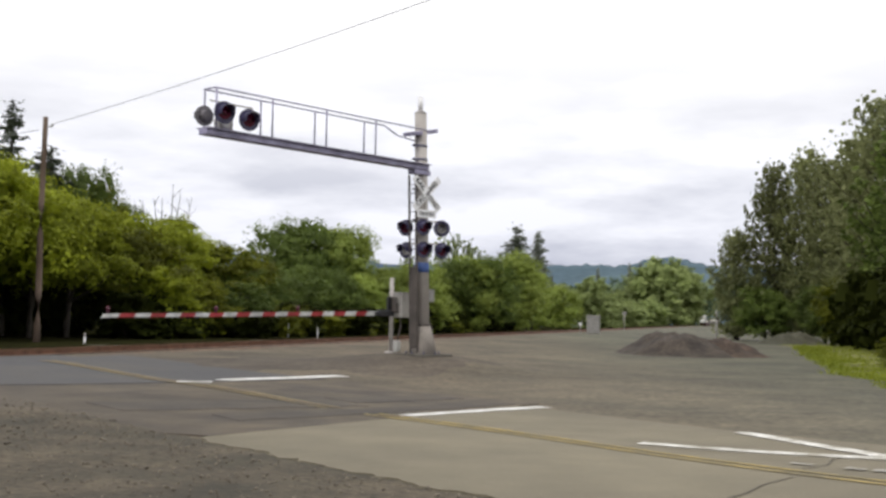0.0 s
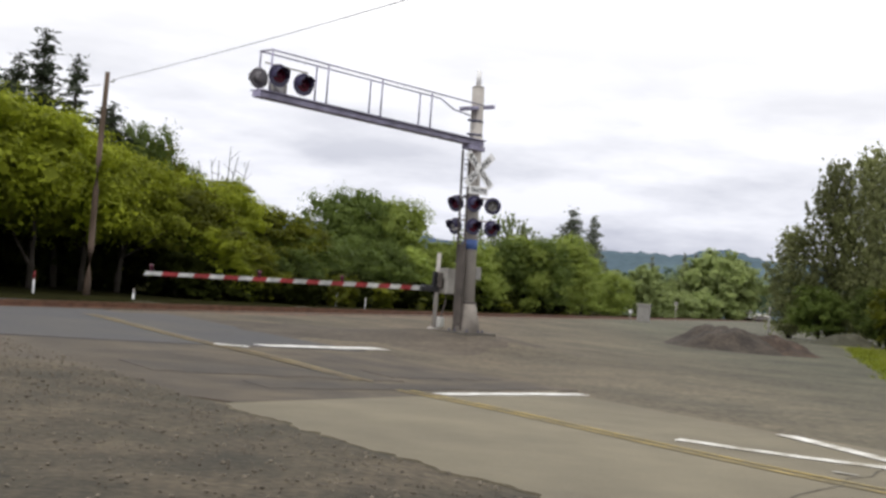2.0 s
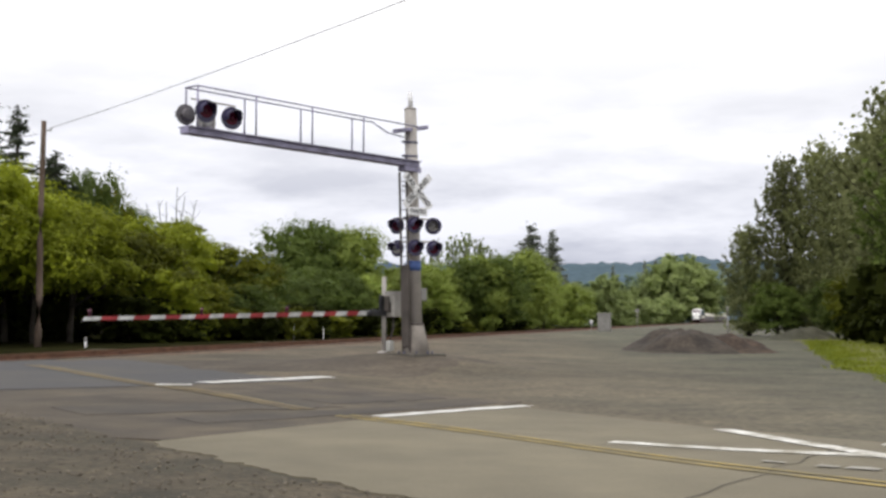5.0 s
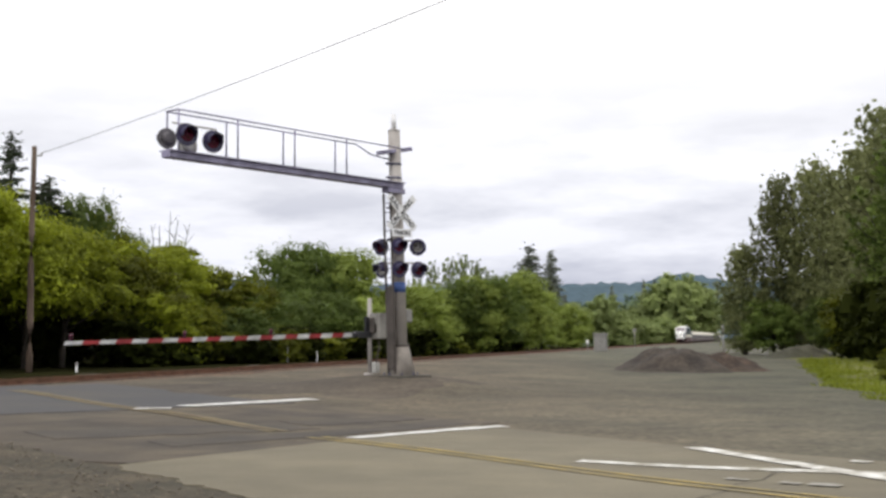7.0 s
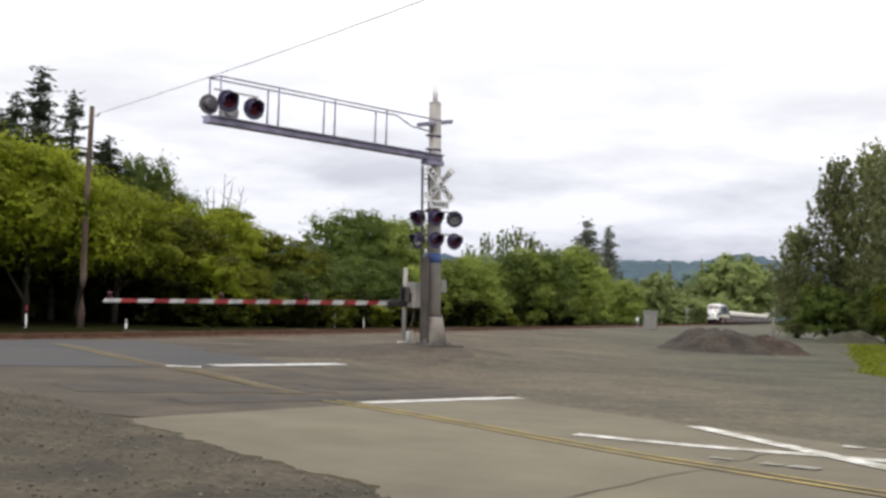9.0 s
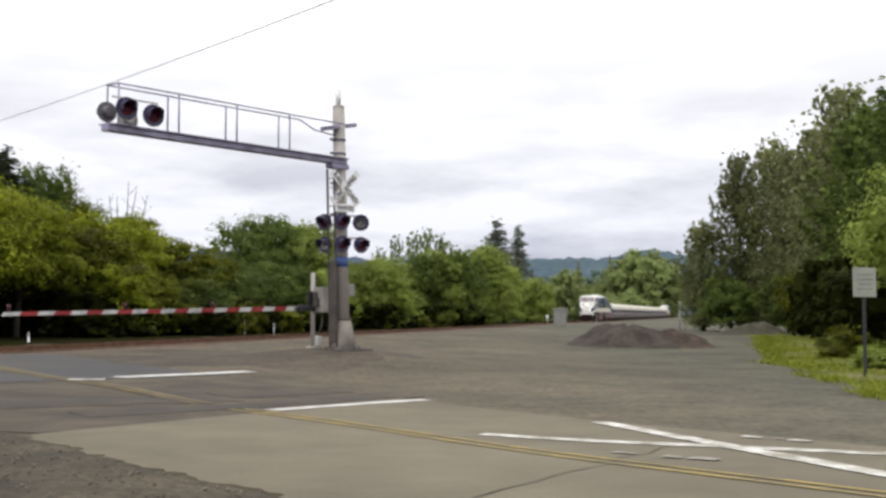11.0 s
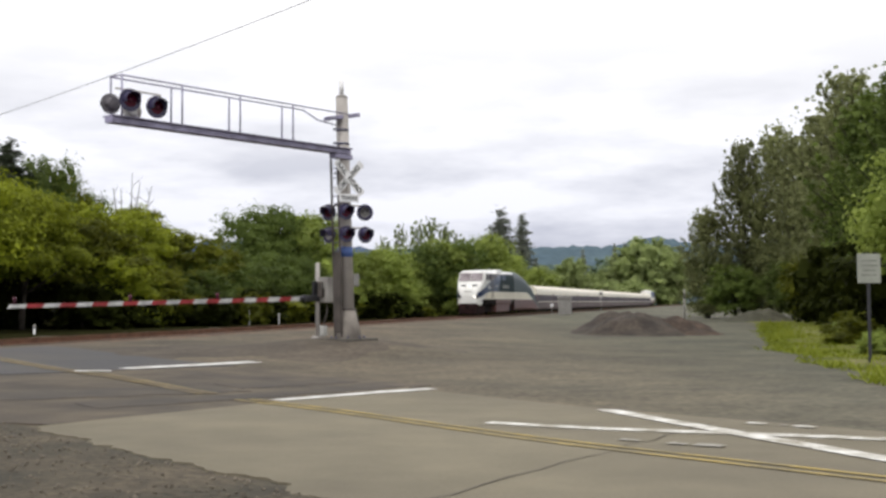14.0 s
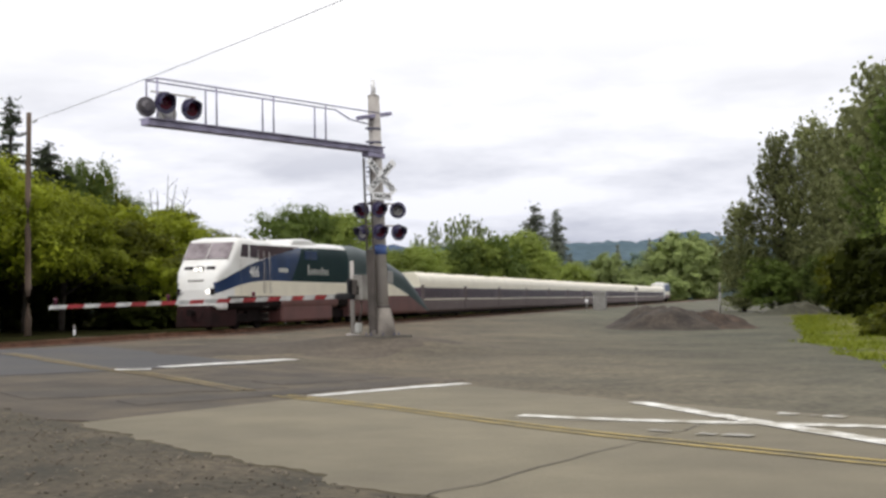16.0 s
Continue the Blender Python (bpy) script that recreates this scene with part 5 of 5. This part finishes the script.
def build_small():
    # marker posts beyond the track
    def marker(x, y, h, cap, label, r=0.055, shaft=SIGN_WHITE):
        t = thing("marker_post", label, "marker post", Matrix.Translation((x, y, ground_z(x, y))), "marker posts")
        bm = bmesh.new()
        rod(bm, (0, 0, -0.2), (0, 0, h * 0.7), r, r, 10)
        part("post", bm, shaft, t)
        bm = bmesh.new()
        rod(bm, (0, 0, h * 0.7), (0, 0, h), r * 1.05, r * 0.9, 10)
        part("cap", bm, cap, t)
    marker(-23.6, 61.5, 1.35, GATE_RED, "white marker post with a red top beside the crossing")
    marker(-19.4, 65.0, 0.75, GALV, "short pale marker post beside the crossing")
    marker(-11.6, 90.0, 1.2, TRAIN_WHITE, "thin white marker post behind the rails", 0.03)
    marker(-9.4, 90.0, 0.9, TRAIN_WHITE, "thin white marker post behind the rails", 0.03)
    marker(27.6, 121.0, 3.2, BACK_GREY, "tall grey post beside the railway line", 0.09, BACK_GREY)
    s = thing("far_sign", "small pale sign far along the railway line", "sign", Matrix.Translation((31.0, 205.0, ground_z(31.0, 205.0))))
    bm = bmesh.new()
    rod(bm, (0, 0.05, -0.2), (0, 0.05, 3.2), 0.06, 0.06, 8)
    part("post", bm, GALV, s)
    bm = bmesh.new()
    box(bm, (0, 0, 2.95), (0.6, 0.04, 0.6), bevel=0.01)
    part("panel", bm, BACK_GREY, s)
    # roadside sign
    x, y = 14.83, 34.8
    s = thing("road_sign", "weathered pale grey square sign with faded writing on a dark post", "sign", Matrix.Translation((x, y, ground_z(x, y))) @ pose(0, 0, 0, 0, 0, 12))
    bm = bmesh.new()
    box(bm, (0, 0.04, 1.15), (0.09, 0.07, 3.0), bevel=0.01)
    part("post", bm, SIGN_BLACK, s)
    bm = bmesh.new()
    box(bm, (0, 0, 2.8), (0.76, 0.012, 0.86), bevel=0.004)
    b = part("panel", bm, SIGN_DULL, s)
    for z, w in ((3.02, 0.5), (2.88, 0.56), (2.74, 0.42), (2.6, 0.5)):
        bm = bmesh.new()
        box(bm, (0, -0.009, z), (w, 0.004, 0.04))
        part("writing_bar", bm, FAINT, b)
    # relay cabinet by the line
    x, y = 18.0, 143.5
    c = thing("relay_cabinet", "grey metal trackside relay cabinet", "equipment cabinet", Matrix.Translation((x, y, ground_z(x, y))) @ pose(0, 0, 0, 0, 0, -15))
    bm = bmesh.new()
    box(bm, (0, 0, 0.95), (1.5, 0.9, 1.9), bevel=0.03)
    part("housing", bm, BACK_GREY, c)
    bm = bmesh.new()
    box(bm, (0, 0, 2.03), (1.65, 1.05, 0.3), bevel=0.02)
    part("roof", bm, BACK_GREY, c)
    bm = bmesh.new()
    box(bm, (0, -0.41, 1.0), (0.9, 0.02, 1.6))
    part("door", bm, BACK_GREY, c)
    t = thing("trackside_signal", "small white trackside marker beside the relay cabinet", "marker", Matrix.Translation((x - 1.6, y - 0.3, ground_z(x - 1.6, y))))
    bm = bmesh.new()
    rod(bm, (0, 0, -0.1), (0, 0, 1.0), 0.04, 0.04, 8)
    part("post", bm, GALV, t)
    bm = bmesh.new()
    box(bm, (0, 0, 1.1), (0.35, 0.2, 0.4), bevel=0.04)
    part("head", bm, SIGN_WHITE, t)
    # loose stones on the verge
    rng = random.Random(8)
    protos = []
    for k in range(5):
        bm = bmesh.new()
        bmesh.ops.create_icosphere(bm, subdivisions=1, radius=1.0)
        for v in bm.verts:
            v.co *= rng.uniform(0.65, 1.2)
            v.co.z *= 0.6
        protos.append(bm)
    verts, faces = [], []
    for i in range(5000):
        u, n = rng.uniform(1, 24), 7.6 - abs(rng.gauss(0, 3.2))
        p = road_xy(u, n)
        if math.hypot(p.x, p.y) < 3:
            continue
        r = rng.choice((0.008, 0.01, 0.013, 0.018, 0.028)) * rng.uniform(0.7, 1.2)
        bmk = protos[i % 5]
        o = len(verts)
        g = ground_z(p.x, p.y) + 0.02
        a = rng.uniform(0, 6.28)
        for v in bmk.verts:
            verts.append((p.x + (v.co.x * math.cos(a) - v.co.y * math.sin(a)) * r, p.y + (v.co.x * math.sin(a) + v.co.y * math.cos(a)) * r, g + v.co.z * r))
        bmk.verts.index_update()
        for f in bmk.faces:
            faces.append([o + v.index for v in f.verts])
    me = bpy.data.meshes.new("loose_gravel")
    me.from_pydata(verts, [], faces)
    me.materials.append(STONE)
    tagged(new("loose_gravel", me), "loose grey gravel stones on the road verge", "gravel", kind="stuff")


# ---- train ----
def loft(sections, n=40):
    """Cross-sections (x, half width, bottom z, top z, squareness) joined into a skin."""
    bm = bmesh.new()
    rings = []
    for x, w, z0, z1, e in sections:
        ring = []
        for k in range(n):
            a = 2 * math.pi * k / n
            c, s = math.cos(a), math.sin(a)
            top = s > 0
            ex = 2 / (e if top else 14)
            ring.append(bm.verts.new((x, math.copysign(abs(c) ** ex, c) * w, (z0 + z1) / 2 + math.copysign(abs(s) ** ex, s) * (z1 - z0) / 2)))
        rings.append(ring)
    for a, b in zip(rings, rings[1:]):
        for k in range(n):
            bm.faces.new((a[k], a[(k + 1) % n], b[(k + 1) % n], b[k]))
    ends = [bm.faces.new(rings[0]), bm.faces.new(rings[-1][::-1])]
    bmesh.ops.recalc_face_normals(bm, faces=bm.faces[:])
    for f in bm.faces:
        f.smooth = f not in ends
    bmesh.ops.split_edges(bm, edges=list({e for f in ends for e in f.edges}))
    return bm


def colour(bm, rule):
    for f in bm.faces:
        c = f.calc_center_median()
        f.material_index = rule(c.x, c.y, c.z)
    return bm


def slices(bm, xs=(), zs=()):
    """Cuts the skin along planes so that colours meet on clean lines."""
    for x in xs:
        bmesh.ops.bisect_plane(bm, geom=bm.verts[:] + bm.edges[:] + bm.faces[:], plane_co=(x, 0, 0), plane_no=(1, 0, 0))
    for co, no in zs:
        bmesh.ops.bisect_plane(bm, geom=bm.verts[:] + bm.edges[:] + bm.faces[:], plane_co=co, plane_no=no)
    return bm


def bogie(parent, x, wheels=(-1.35, 1.35), r=0.5):
    bm = bmesh.new()
    for s in (-1.05, 1.05):
        box(bm, (x, s, 0.62), (abs(wheels[-1] - wheels[0]) + 1.6, 0.16, 0.5), bevel=0.06)
        box(bm, (x, s, 0.85), (1.4, 0.24, 0.55), bevel=0.05)
    box(bm, (x, 0, 0.65), (0.6, 2.1, 0.3))
    b = part("bogie", bm, UNDER, parent)
    for w in wheels:
        bm = bmesh.new()
        for s in (-0.76, 0.76):
            rod(bm, (x + w, s - 0.07, r), (x + w, s + 0.07, r), r, r, 20)
        rod(bm, (x + w, -0.76, r), (x + w, 0.76, r), 0.09, 0.09, 8)
        part("wheelset", bm, UNDER, b)


def build_loco():
    t = thing("locomotive", "white, blue and dark green diesel passenger locomotive with brown skirts", "locomotive")
    W = 1.53
    secs = [(0.0, 0.78, 1.3, 2.1, 5), (-0.06, 0.95, 1.22, 2.4, 6), (-0.18, 1.07, 1.14, 2.72, 6), (-0.36, 1.18, 1.08, 3.0, 7), (-0.6, 1.28, 1.05, 3.24, 8), (-0.95, 1.37, 1.05, 3.5, 8), (-1.2, 1.42, 1.05, 3.68, 8), (-1.55, 1.47, 1.05, 4.14, 8), (-1.95, 1.5, 1.05, 4.6, 8), (-2.25, W, 1.05, 4.8, 8), (-2.8, W, 1.05, 4.9, 7), (-4.0, W, 1.05, 4.92, 6), (-6.2, W, 1.05, 4.9, 6)]
    secs += [(-6.2 - 0.6 * k, W, 1.05, 4.82 + 0.26 * step(2, 18, k), 5) for k in range(1, 21)]
    bm = loft(secs, 56)
    top_line = ((-18.2, 5.2), (-13.2, 4.9), (-9.4, 4.5), (-5.6, 3.86), (-3.2, 3.42), (-1.6, 2.98), (-0.12, 2.45))
    low_line = ((-18.2, 2.6), (-5.0, 2.6), (-3.4, 2.5), (-1.8, 2.3), (-0.12, 1.9))
    planes = [((0, 0, 1.75), (0, 0, 1)), ((-0.12, 0, 2), (1, 0, 0)), ((0, 0.84, 2), (0, 1, -0.2)), ((0, -0.84, 2), (0, 1, 0.2)), ((-9.4, 0, 3.2), (1, 0, 0.9))]
    for tab in (top_line, low_line):
        for (x0, z0), (x1, z1) in zip(tab, tab[1:]):
            planes.append(((x0, 0, z0), (-(z1 - z0) / (x1 - x0), 0, 1)))
    slices(bm, (), planes)
    at_x = lambda tab, x: float(np.interp(x, [a for a, _ in tab], [c for _, c in tab]))
    def rule(x, y, z):
        if z < 1.75 and x < -0.8:
            return 3 if -16.2 < x < -7.4 else 5
        if x > -0.12 or abs(y) < 0.84 + 0.2 * (z - 2):
            return 0
        if at_x(low_line, x) < z < at_x(top_line, x):
            return 1 if (x + 9.4) + 0.9 * (z - 3.2) > 0 else 2
        return 0 if z >= at_x(top_line, x) or x > -1.6 else 4
    colour(bm, rule)
    part("body", bm, [TRAIN_WHITE, TRAIN_BLUE, TRAIN_GREEN, TRAIN_BROWN, CREAM, UNDER], t)
    # windscreen, side windows
    for s in (-1, 1):
        bm = bmesh.new()
        box(bm, (-1.56, s * 0.655, 4.15), (0.06, 1.26, 1.14), Matrix.Rotation(-0.69, 3, "Y"), bevel=0.02)
        part("windscreen", bm, SCREEN, t)
        bm = bmesh.new()
        rod(bm, (-1.24, s * 0.35, 3.7), (-1.58, s * 0.75, 4.24), 0.016, 0.012, 6)
        part("wiper", bm, UNDER, t)
        bm = bmesh.new()
        prism(bm, [(-2.15, 3.84), (-2.4, 4.5), (-4.3, 4.52), (-4.3, 3.8)], s * (W - 0.02), s * (W + 0.012))
        part("cab_window", bm, TRAIN_GLASS, t)
        bm = bmesh.new()
        prism(bm, [(-3.1, 3.78), (-3.1, 4.54), (-3.26, 4.54), (-3.26, 3.78)], s * (W + 0.01), s * (W + 0.025))
        part("window_post", bm, TRAIN_WHITE, t)
        bm = bmesh.new()
        prism(bm, [(-4.4, 3.72), (-4.4, 4.52), (-10.2, 4.62), (-5.6, 3.88)], s * (W - 0.02), s * (W + 0.008))
        part("side_band", bm, BAND, t, "dark brown band behind the cab window")
        for xx in (-5.0, -5.75):
            bm = bmesh.new()
            rod(bm, (xx, s * (W + 0.05), 1.9), (xx, s * (W + 0.05), 4.2), 0.022, 0.022, 8)
            part("grab_rail", bm, GALV, t)
        bm = bmesh.new()
        box(bm, (-11.9, s * (W + 0.003), 4.2), (1.9, 0.02, 0.5), bevel=0.005)
        part("air_intake", bm, TRAIN_BLUE, t)
        # lettering kept as plain bars
        bm = bmesh.new()
        box(bm, (-7.75, s * (W + 0.006), 3.22), (1.3, 0.012, 0.24))
        part("name_bar", bm, PANEL_GREY, t)
        for k, (zz, hh) in enumerate(((3.3, 0.62), (3.2, 0.34), (3.2, 0.34), (3.2, 0.34), (3.2, 0.34), (3.26, 0.46), (3.2, 0.34), (3.2, 0.34))):
            bm = bmesh.new()
            box(bm, (-11.5 - k * 0.44, s * (W + 0.006), zz), (0.2, 0.012, hh), Matrix.Rotation(0.12 * s, 3, "Y"))
            part("emblem_bar", bm, PANEL_GREY, t)
        for xx in (-2.2, -5.4, -6.1):
            bm = bmesh.new()
            box(bm, (xx, s * (W + 0.002), 2.75), (0.02, 0.012, 1.8))
            part("panel_seam", bm, BACK_GREY, t)
        for k in range(4):
            bm = bmesh.new()
            box(bm, (-5.35, s * (W - 0.02), 0.5 + 0.33 * k), (0.5, 0.16, 0.05), bevel=0.01)
            part("cab_step", bm, GUARD, t)
        m = Matrix.Translation((-3.85, s * (W + 0.012), 3.04)) @ (Matrix.Rotation(math.pi, 4, "Z") if s > 0 else Matrix()) @ Matrix.Rotation(math.pi / 2, 4, "X")
        ob = new("running_number", text_mesh("466", 0.8, m, TRAIN_WHITE, 0.004))
        ob.parent = t
        bm = bmesh.new()
        box(bm, (-0.16, s * 0.84, 2.0), (0.3, 0.5, 0.36), Matrix.Rotation(-0.5 * s, 3, "Z"), bevel=0.13)
        housing = part("lamp_housing", bm, UNDER, t)
        for dx, dy, glass in ((-0.06, -0.12, CLEAR_LENS), (0.04, 0.12, HEADLIGHT if s > 0 else CLEAR_LENS)):
            bm = bmesh.new()
            rod(bm, (dx - 0.03, s * (0.86 - dy), 2.0), (dx + 0.03, s * (0.87 - dy), 2.0), 0.1, 0.085, 16)
            part("headlamp", bm, glass, housing, "lit headlamp" if glass is HEADLIGHT else "")
        bm = bmesh.new()
        box(bm, (-0.6, s * 0.62, 3.2), (0.14, 0.5, 0.2), Matrix.Rotation(-0.7, 3, "Y"), bevel=0.03)
        part("number_board", bm, UNDER, t)
    bm = bmesh.new()
    box(bm, (-0.55, 0, 3.17), (0.34, 0.56, 0.32), bevel=0.1)
    centre = part("lamp_housing", bm, BACK_GREY, t)
    for s in (-0.13, 0.13):
        bm = bmesh.new()
        rod(bm, (-0.4, s, 3.16), (-0.36, s, 3.16), 0.085, 0.075, 14)
        part("centre_headlamp", bm, HEADLIGHT, centre, "lit headlamp")
    bm = bmesh.new()
    prism(bm, [(0.12, 1.3), (0.3, 0.2), (-0.1, 0.16), (-1.9, 0.2), (-1.9, 1.3)], -1.36, 1.36)
    for v in bm.verts:
        v.co.y *= 0.72 if v.co.x > -1 else 1.04
    bmesh.ops.bevel(bm, geom=bm.edges[:], offset=0.08, segments=2, affect="EDGES", profile=0.5)
    part("plough", bm, PILOT, t, "dark maroon snow plough")
    bm = bmesh.new()
    rod(bm, (0.55, 0, 0.95), (-0.2, 0, 0.95), 0.13, 0.12, 8)
    box(bm, (0.6, 0, 0.95), (0.22, 0.3, 0.36), bevel=0.05)
    part("coupler", bm, UNDER, t)
    for s in (-0.6, 0.6):
        bm = bmesh.new()
        tube(bm, [(0.25, s, 1.1), (0.42, s, 0.8), (0.4, s * 0.7, 0.5), (0.34, s * 0.4, 0.62)], [0.03] * 4, 8)
        part("air_hose", bm, UNDER, t)
    bm = bmesh.new()
    box(bm, (-11.6, 0, 0.98), (7.9, 2.94, 1.42), bevel=0.14)
    part("fuel_tank", bm, TRAIN_BROWN, t)
    bm = bmesh.new()
    box(bm, (-9.2, 0, 1.1), (17.4, 2.3, 0.3))
    part("underframe", bm, UNDER, t)
    bm = bmesh.new()
    prism(bm, [(-9.6, 4.7), (-10.2, 5.1), (-11.6, 5.2), (-12.8, 5.18), (-14.6, 4.8)], -1.15, 1.15)
    bmesh.ops.bevel(bm, geom=bm.edges[:], offset=0.12, segments=3, affect="EDGES", profile=0.5)
    part("exhaust_housing", bm, TRAIN_WHITE, t)
    bm = bmesh.new()
    box(bm, (-4.4, 0.2, 4.98), (0.4, 0.5, 0.14), bevel=0.03)
    part("horn", bm, BACK_GREY, t)
    bm = bmesh.new()
    box(bm, (-0.12, 0, 2.58), (0.05, 0.9, 0.1), Matrix.Rotation(-0.4, 3, "Y"), bevel=0.01)
    part("nose_plate", bm, BACK_GREY, t)
    for x in (-4.4, -16.6):
        bogie(t, x)
    return t


def build_fin_car():
    t = thing("power_car", "dark green and brown transition car with a sweeping tail fin", "train car")
    curve = ((0, 5.08), (2.5, 5.16), (5.5, 4.9), (8.4, 4.4), (12.4, 3.6), (15.3, 2.35), (17.2, 1.3), (18.2, 0.75))
    inside = ((0, 2.65), (6.0, 2.75), (8.4, 2.7), (12.4, 1.95), (15.3, 1.2), (18.2, 0.5))
    W = 1.53
    def at_x(tab, x):
        return float(np.interp(x, [a for a, _ in tab], [c for _, c in tab]))
    secs = [(-18.2 * k / 60, W, 0.42, at_x(curve, 18.2 * k / 60), 5) for k in range(61)]
    bm = loft(secs, 64)
    slices(bm, (), [((0, 0, 1.75), (0, 0, 1)), ((0, 0, 2.65), (0, 0, 1)), ((-8.4, 0, 2.7), (-0.1875, 0, 1)), ((-12.4, 0, 1.95), (-0.259, 0, 1))])
    def rule(x, y, z):
        if z < min(2.66, at_x(inside, -x)):
            return 1 if z < 1.75 else 2
        return 0
    colour(bm, rule)
    part("body", bm, [LIT_FIN_GREEN, TRAIN_BROWN, CREAM, TRAIN_WHITE, LIT_FIN_GREEN], t)
    bm = bmesh.new()
    box(bm, (-1.5, 1.505, 2.2), (0.5, 0.02, 0.8), bevel=0.005)
    part("side_vent", bm, UNDER, t)
    bogie(t, -3.0, (-1.2, 1.2), 0.42)
    bogie(t, -14.5, (0,), 0.42)
    return t


def build_coach():
    t = thing("passenger_coach", "low cream passenger coach with a dark window band and grey skirt", "train car")
    W, L = 1.47, 13.23
    secs = [(-L * k / 12, W, 0.42, 3.62, 4) for k in range(13)]
    bm = loft(secs, 40)
    slices(bm, (), [((0, 0, z), (0, 0, 1)) for z in (1.42, 1.52, 2.4)])
    colour(bm, lambda x, y, z: 0 if z > 2.4 else 1 if z > 1.52 else 0 if z > 1.42 else 2)
    part("body", bm, [CREAM, WINDOW_BAND, TRAIN_GREY], t)
    for s in (-1, 1):
        for k in range(7):
            bm = bmesh.new()
            x = -1.9 - k * 1.53
            box(bm, (x, s * (W + 0.002), 1.98), (1.25, 0.02, 0.66), bevel=0.006)
            part("window", bm, TRAIN_GLASS, t)
        bm = bmesh.new()
        box(bm, (-0.62, s * (W + 0.003), 1.6), (0.75, 0.018, 2.0), bevel=0.006)
        part("door", bm, TRAIN_GREY, t)
    bm = bmesh.new()
    box(bm, (-L, 0, 1.9), (0.24, 2.2, 2.5), bevel=0.08)
    part("gangway", bm, TRAIN_GREY, t)
    # Near-black box standing in for the shadow strip below the coach.
    bm = bmesh.new()
    box(bm, (-L / 2, 0, 0.36), (L - 0.1, 2.5, 0.3))
    part("underframe", bm, UNDER, t)
    for x in (-3.2, -7.4, -10.6):
        bm = bmesh.new()
        box(bm, (x, 0, 3.64), (1.7, 1.2, 0.1), bevel=0.03)
        part("roof_unit", bm, CREAM, t)
    bogie(t, -L - 0.1, (0,), 0.42)
    return t


def build_cab_car():
    t = thing("cab_car", "white and blue former locomotive at the end of the train", "train car")
    W, L = 1.52, 17.0
    secs = [(0, W, 1.0, 4.5, 6)] + [(-L * k / 17, W, 1.0, 4.6, 6) for k in range(1, 16)] + [(-16.2, W, 1.0, 4.5, 6), (-16.6, 1.45, 1.0, 3.4, 6), (-L, 1.3, 1.0, 2.6, 6)]
    bm = loft(secs, 40)
    slices(bm, (-2.2, -5.0), [((0, 0, z), (0, 0, 1)) for z in (1.75, 2.65)])
    colour(bm, lambda x, y, z: 0 if (x > -2.2 or z > 4.4) else 1 if z > 2.65 else 2 if z > 1.75 else 3)
    part("body", bm, [TRAIN_WHITE, TRAIN_BLUE, CREAM, TRAIN_BROWN], t)
    bm = bmesh.new()
    box(bm, (-5.5, 0, 4.7), (3, 1.8, 0.3), bevel=0.1)
    part("roof_gear", bm, TRAIN_WHITE, t)
    bm = bmesh.new()
    box(bm, (-8.5, 0, 0.85), (5, 2.4, 0.7), bevel=0.1)
    part("underfloor_tank", bm, UNDER, t)
    bogie(t, -3.5)
    bogie(t, -13.5)
    return t


BAND = mat("dark_brown_band", (0.07, 0.04, 0.05), 0.3, 0.8, 0.08, 20.0, 0.0)
STONE = mat("loose_stones", (0.16, 0.138, 0.106), 0.9, 2.0, 0.5, 6.0, 0.0, other=(0.085, 0.071, 0.054), coords="Object")

build_ground()
build_road()
build_patches()
build_woodland_floor()
build_apron()
build_markings()
build_track()
build_hills()
build_mound("dirt_mound", 13.8, 71.0, 4.0, 4.4, 1.15, DIRT, "dark grey heap of dirt and gravel on the lot", 1.0)
build_mound("dirt_mound", 16.6, 72.0, 3.5, 3.4, 0.8, BROWN_DIRT, "low reddish-brown heap of dirt beside the grey heap", 5.0)
build_mound("dirt_mound", 36.0, 123.3, 4.6, 3.0, 1.0, GRAVEL, "low grey heap of gravel near the trees", 2.0)
build_trees()
build_far_woods()
build_dead_tree()
build_verge()
build_grass()
build_cantilever()
build_gate()
build_pole()
build_small()

TRAIN = [(build_loco(), 0.0), (build_fin_car(), 18.28)]
coach = build_coach()
TRAIN.append((coach, 34.6))
for i in range(1, 15):
    TRAIN.append((copy_thing(coach, Matrix()), 34.6 + 13.23 * i))
TRAIN.append((build_cab_car(), 34.6 + 13.23 * 15))
for ob, back in TRAIN:
    ob["group"] = "train" if ob.name.startswith("passenger") is False else "coaches of the train"

NOSE_Y, SPEED = 60.5, 33.6      # the nose's place at the end, and metres a second along y
HEADING = math.degrees(math.atan2(-1, -TS))


def train_pose(t, back):
    y = NOSE_Y + SPEED * (16.0 - t) + back / TL
    return pose(TX + TS * y, y, rail_z(y), 0, 0.258, HEADING)


def motions():
    for ob, back in TRAIN:
        walk(ob, [(float(k), train_pose(float(k), back)) for k in range(17)])


motions()
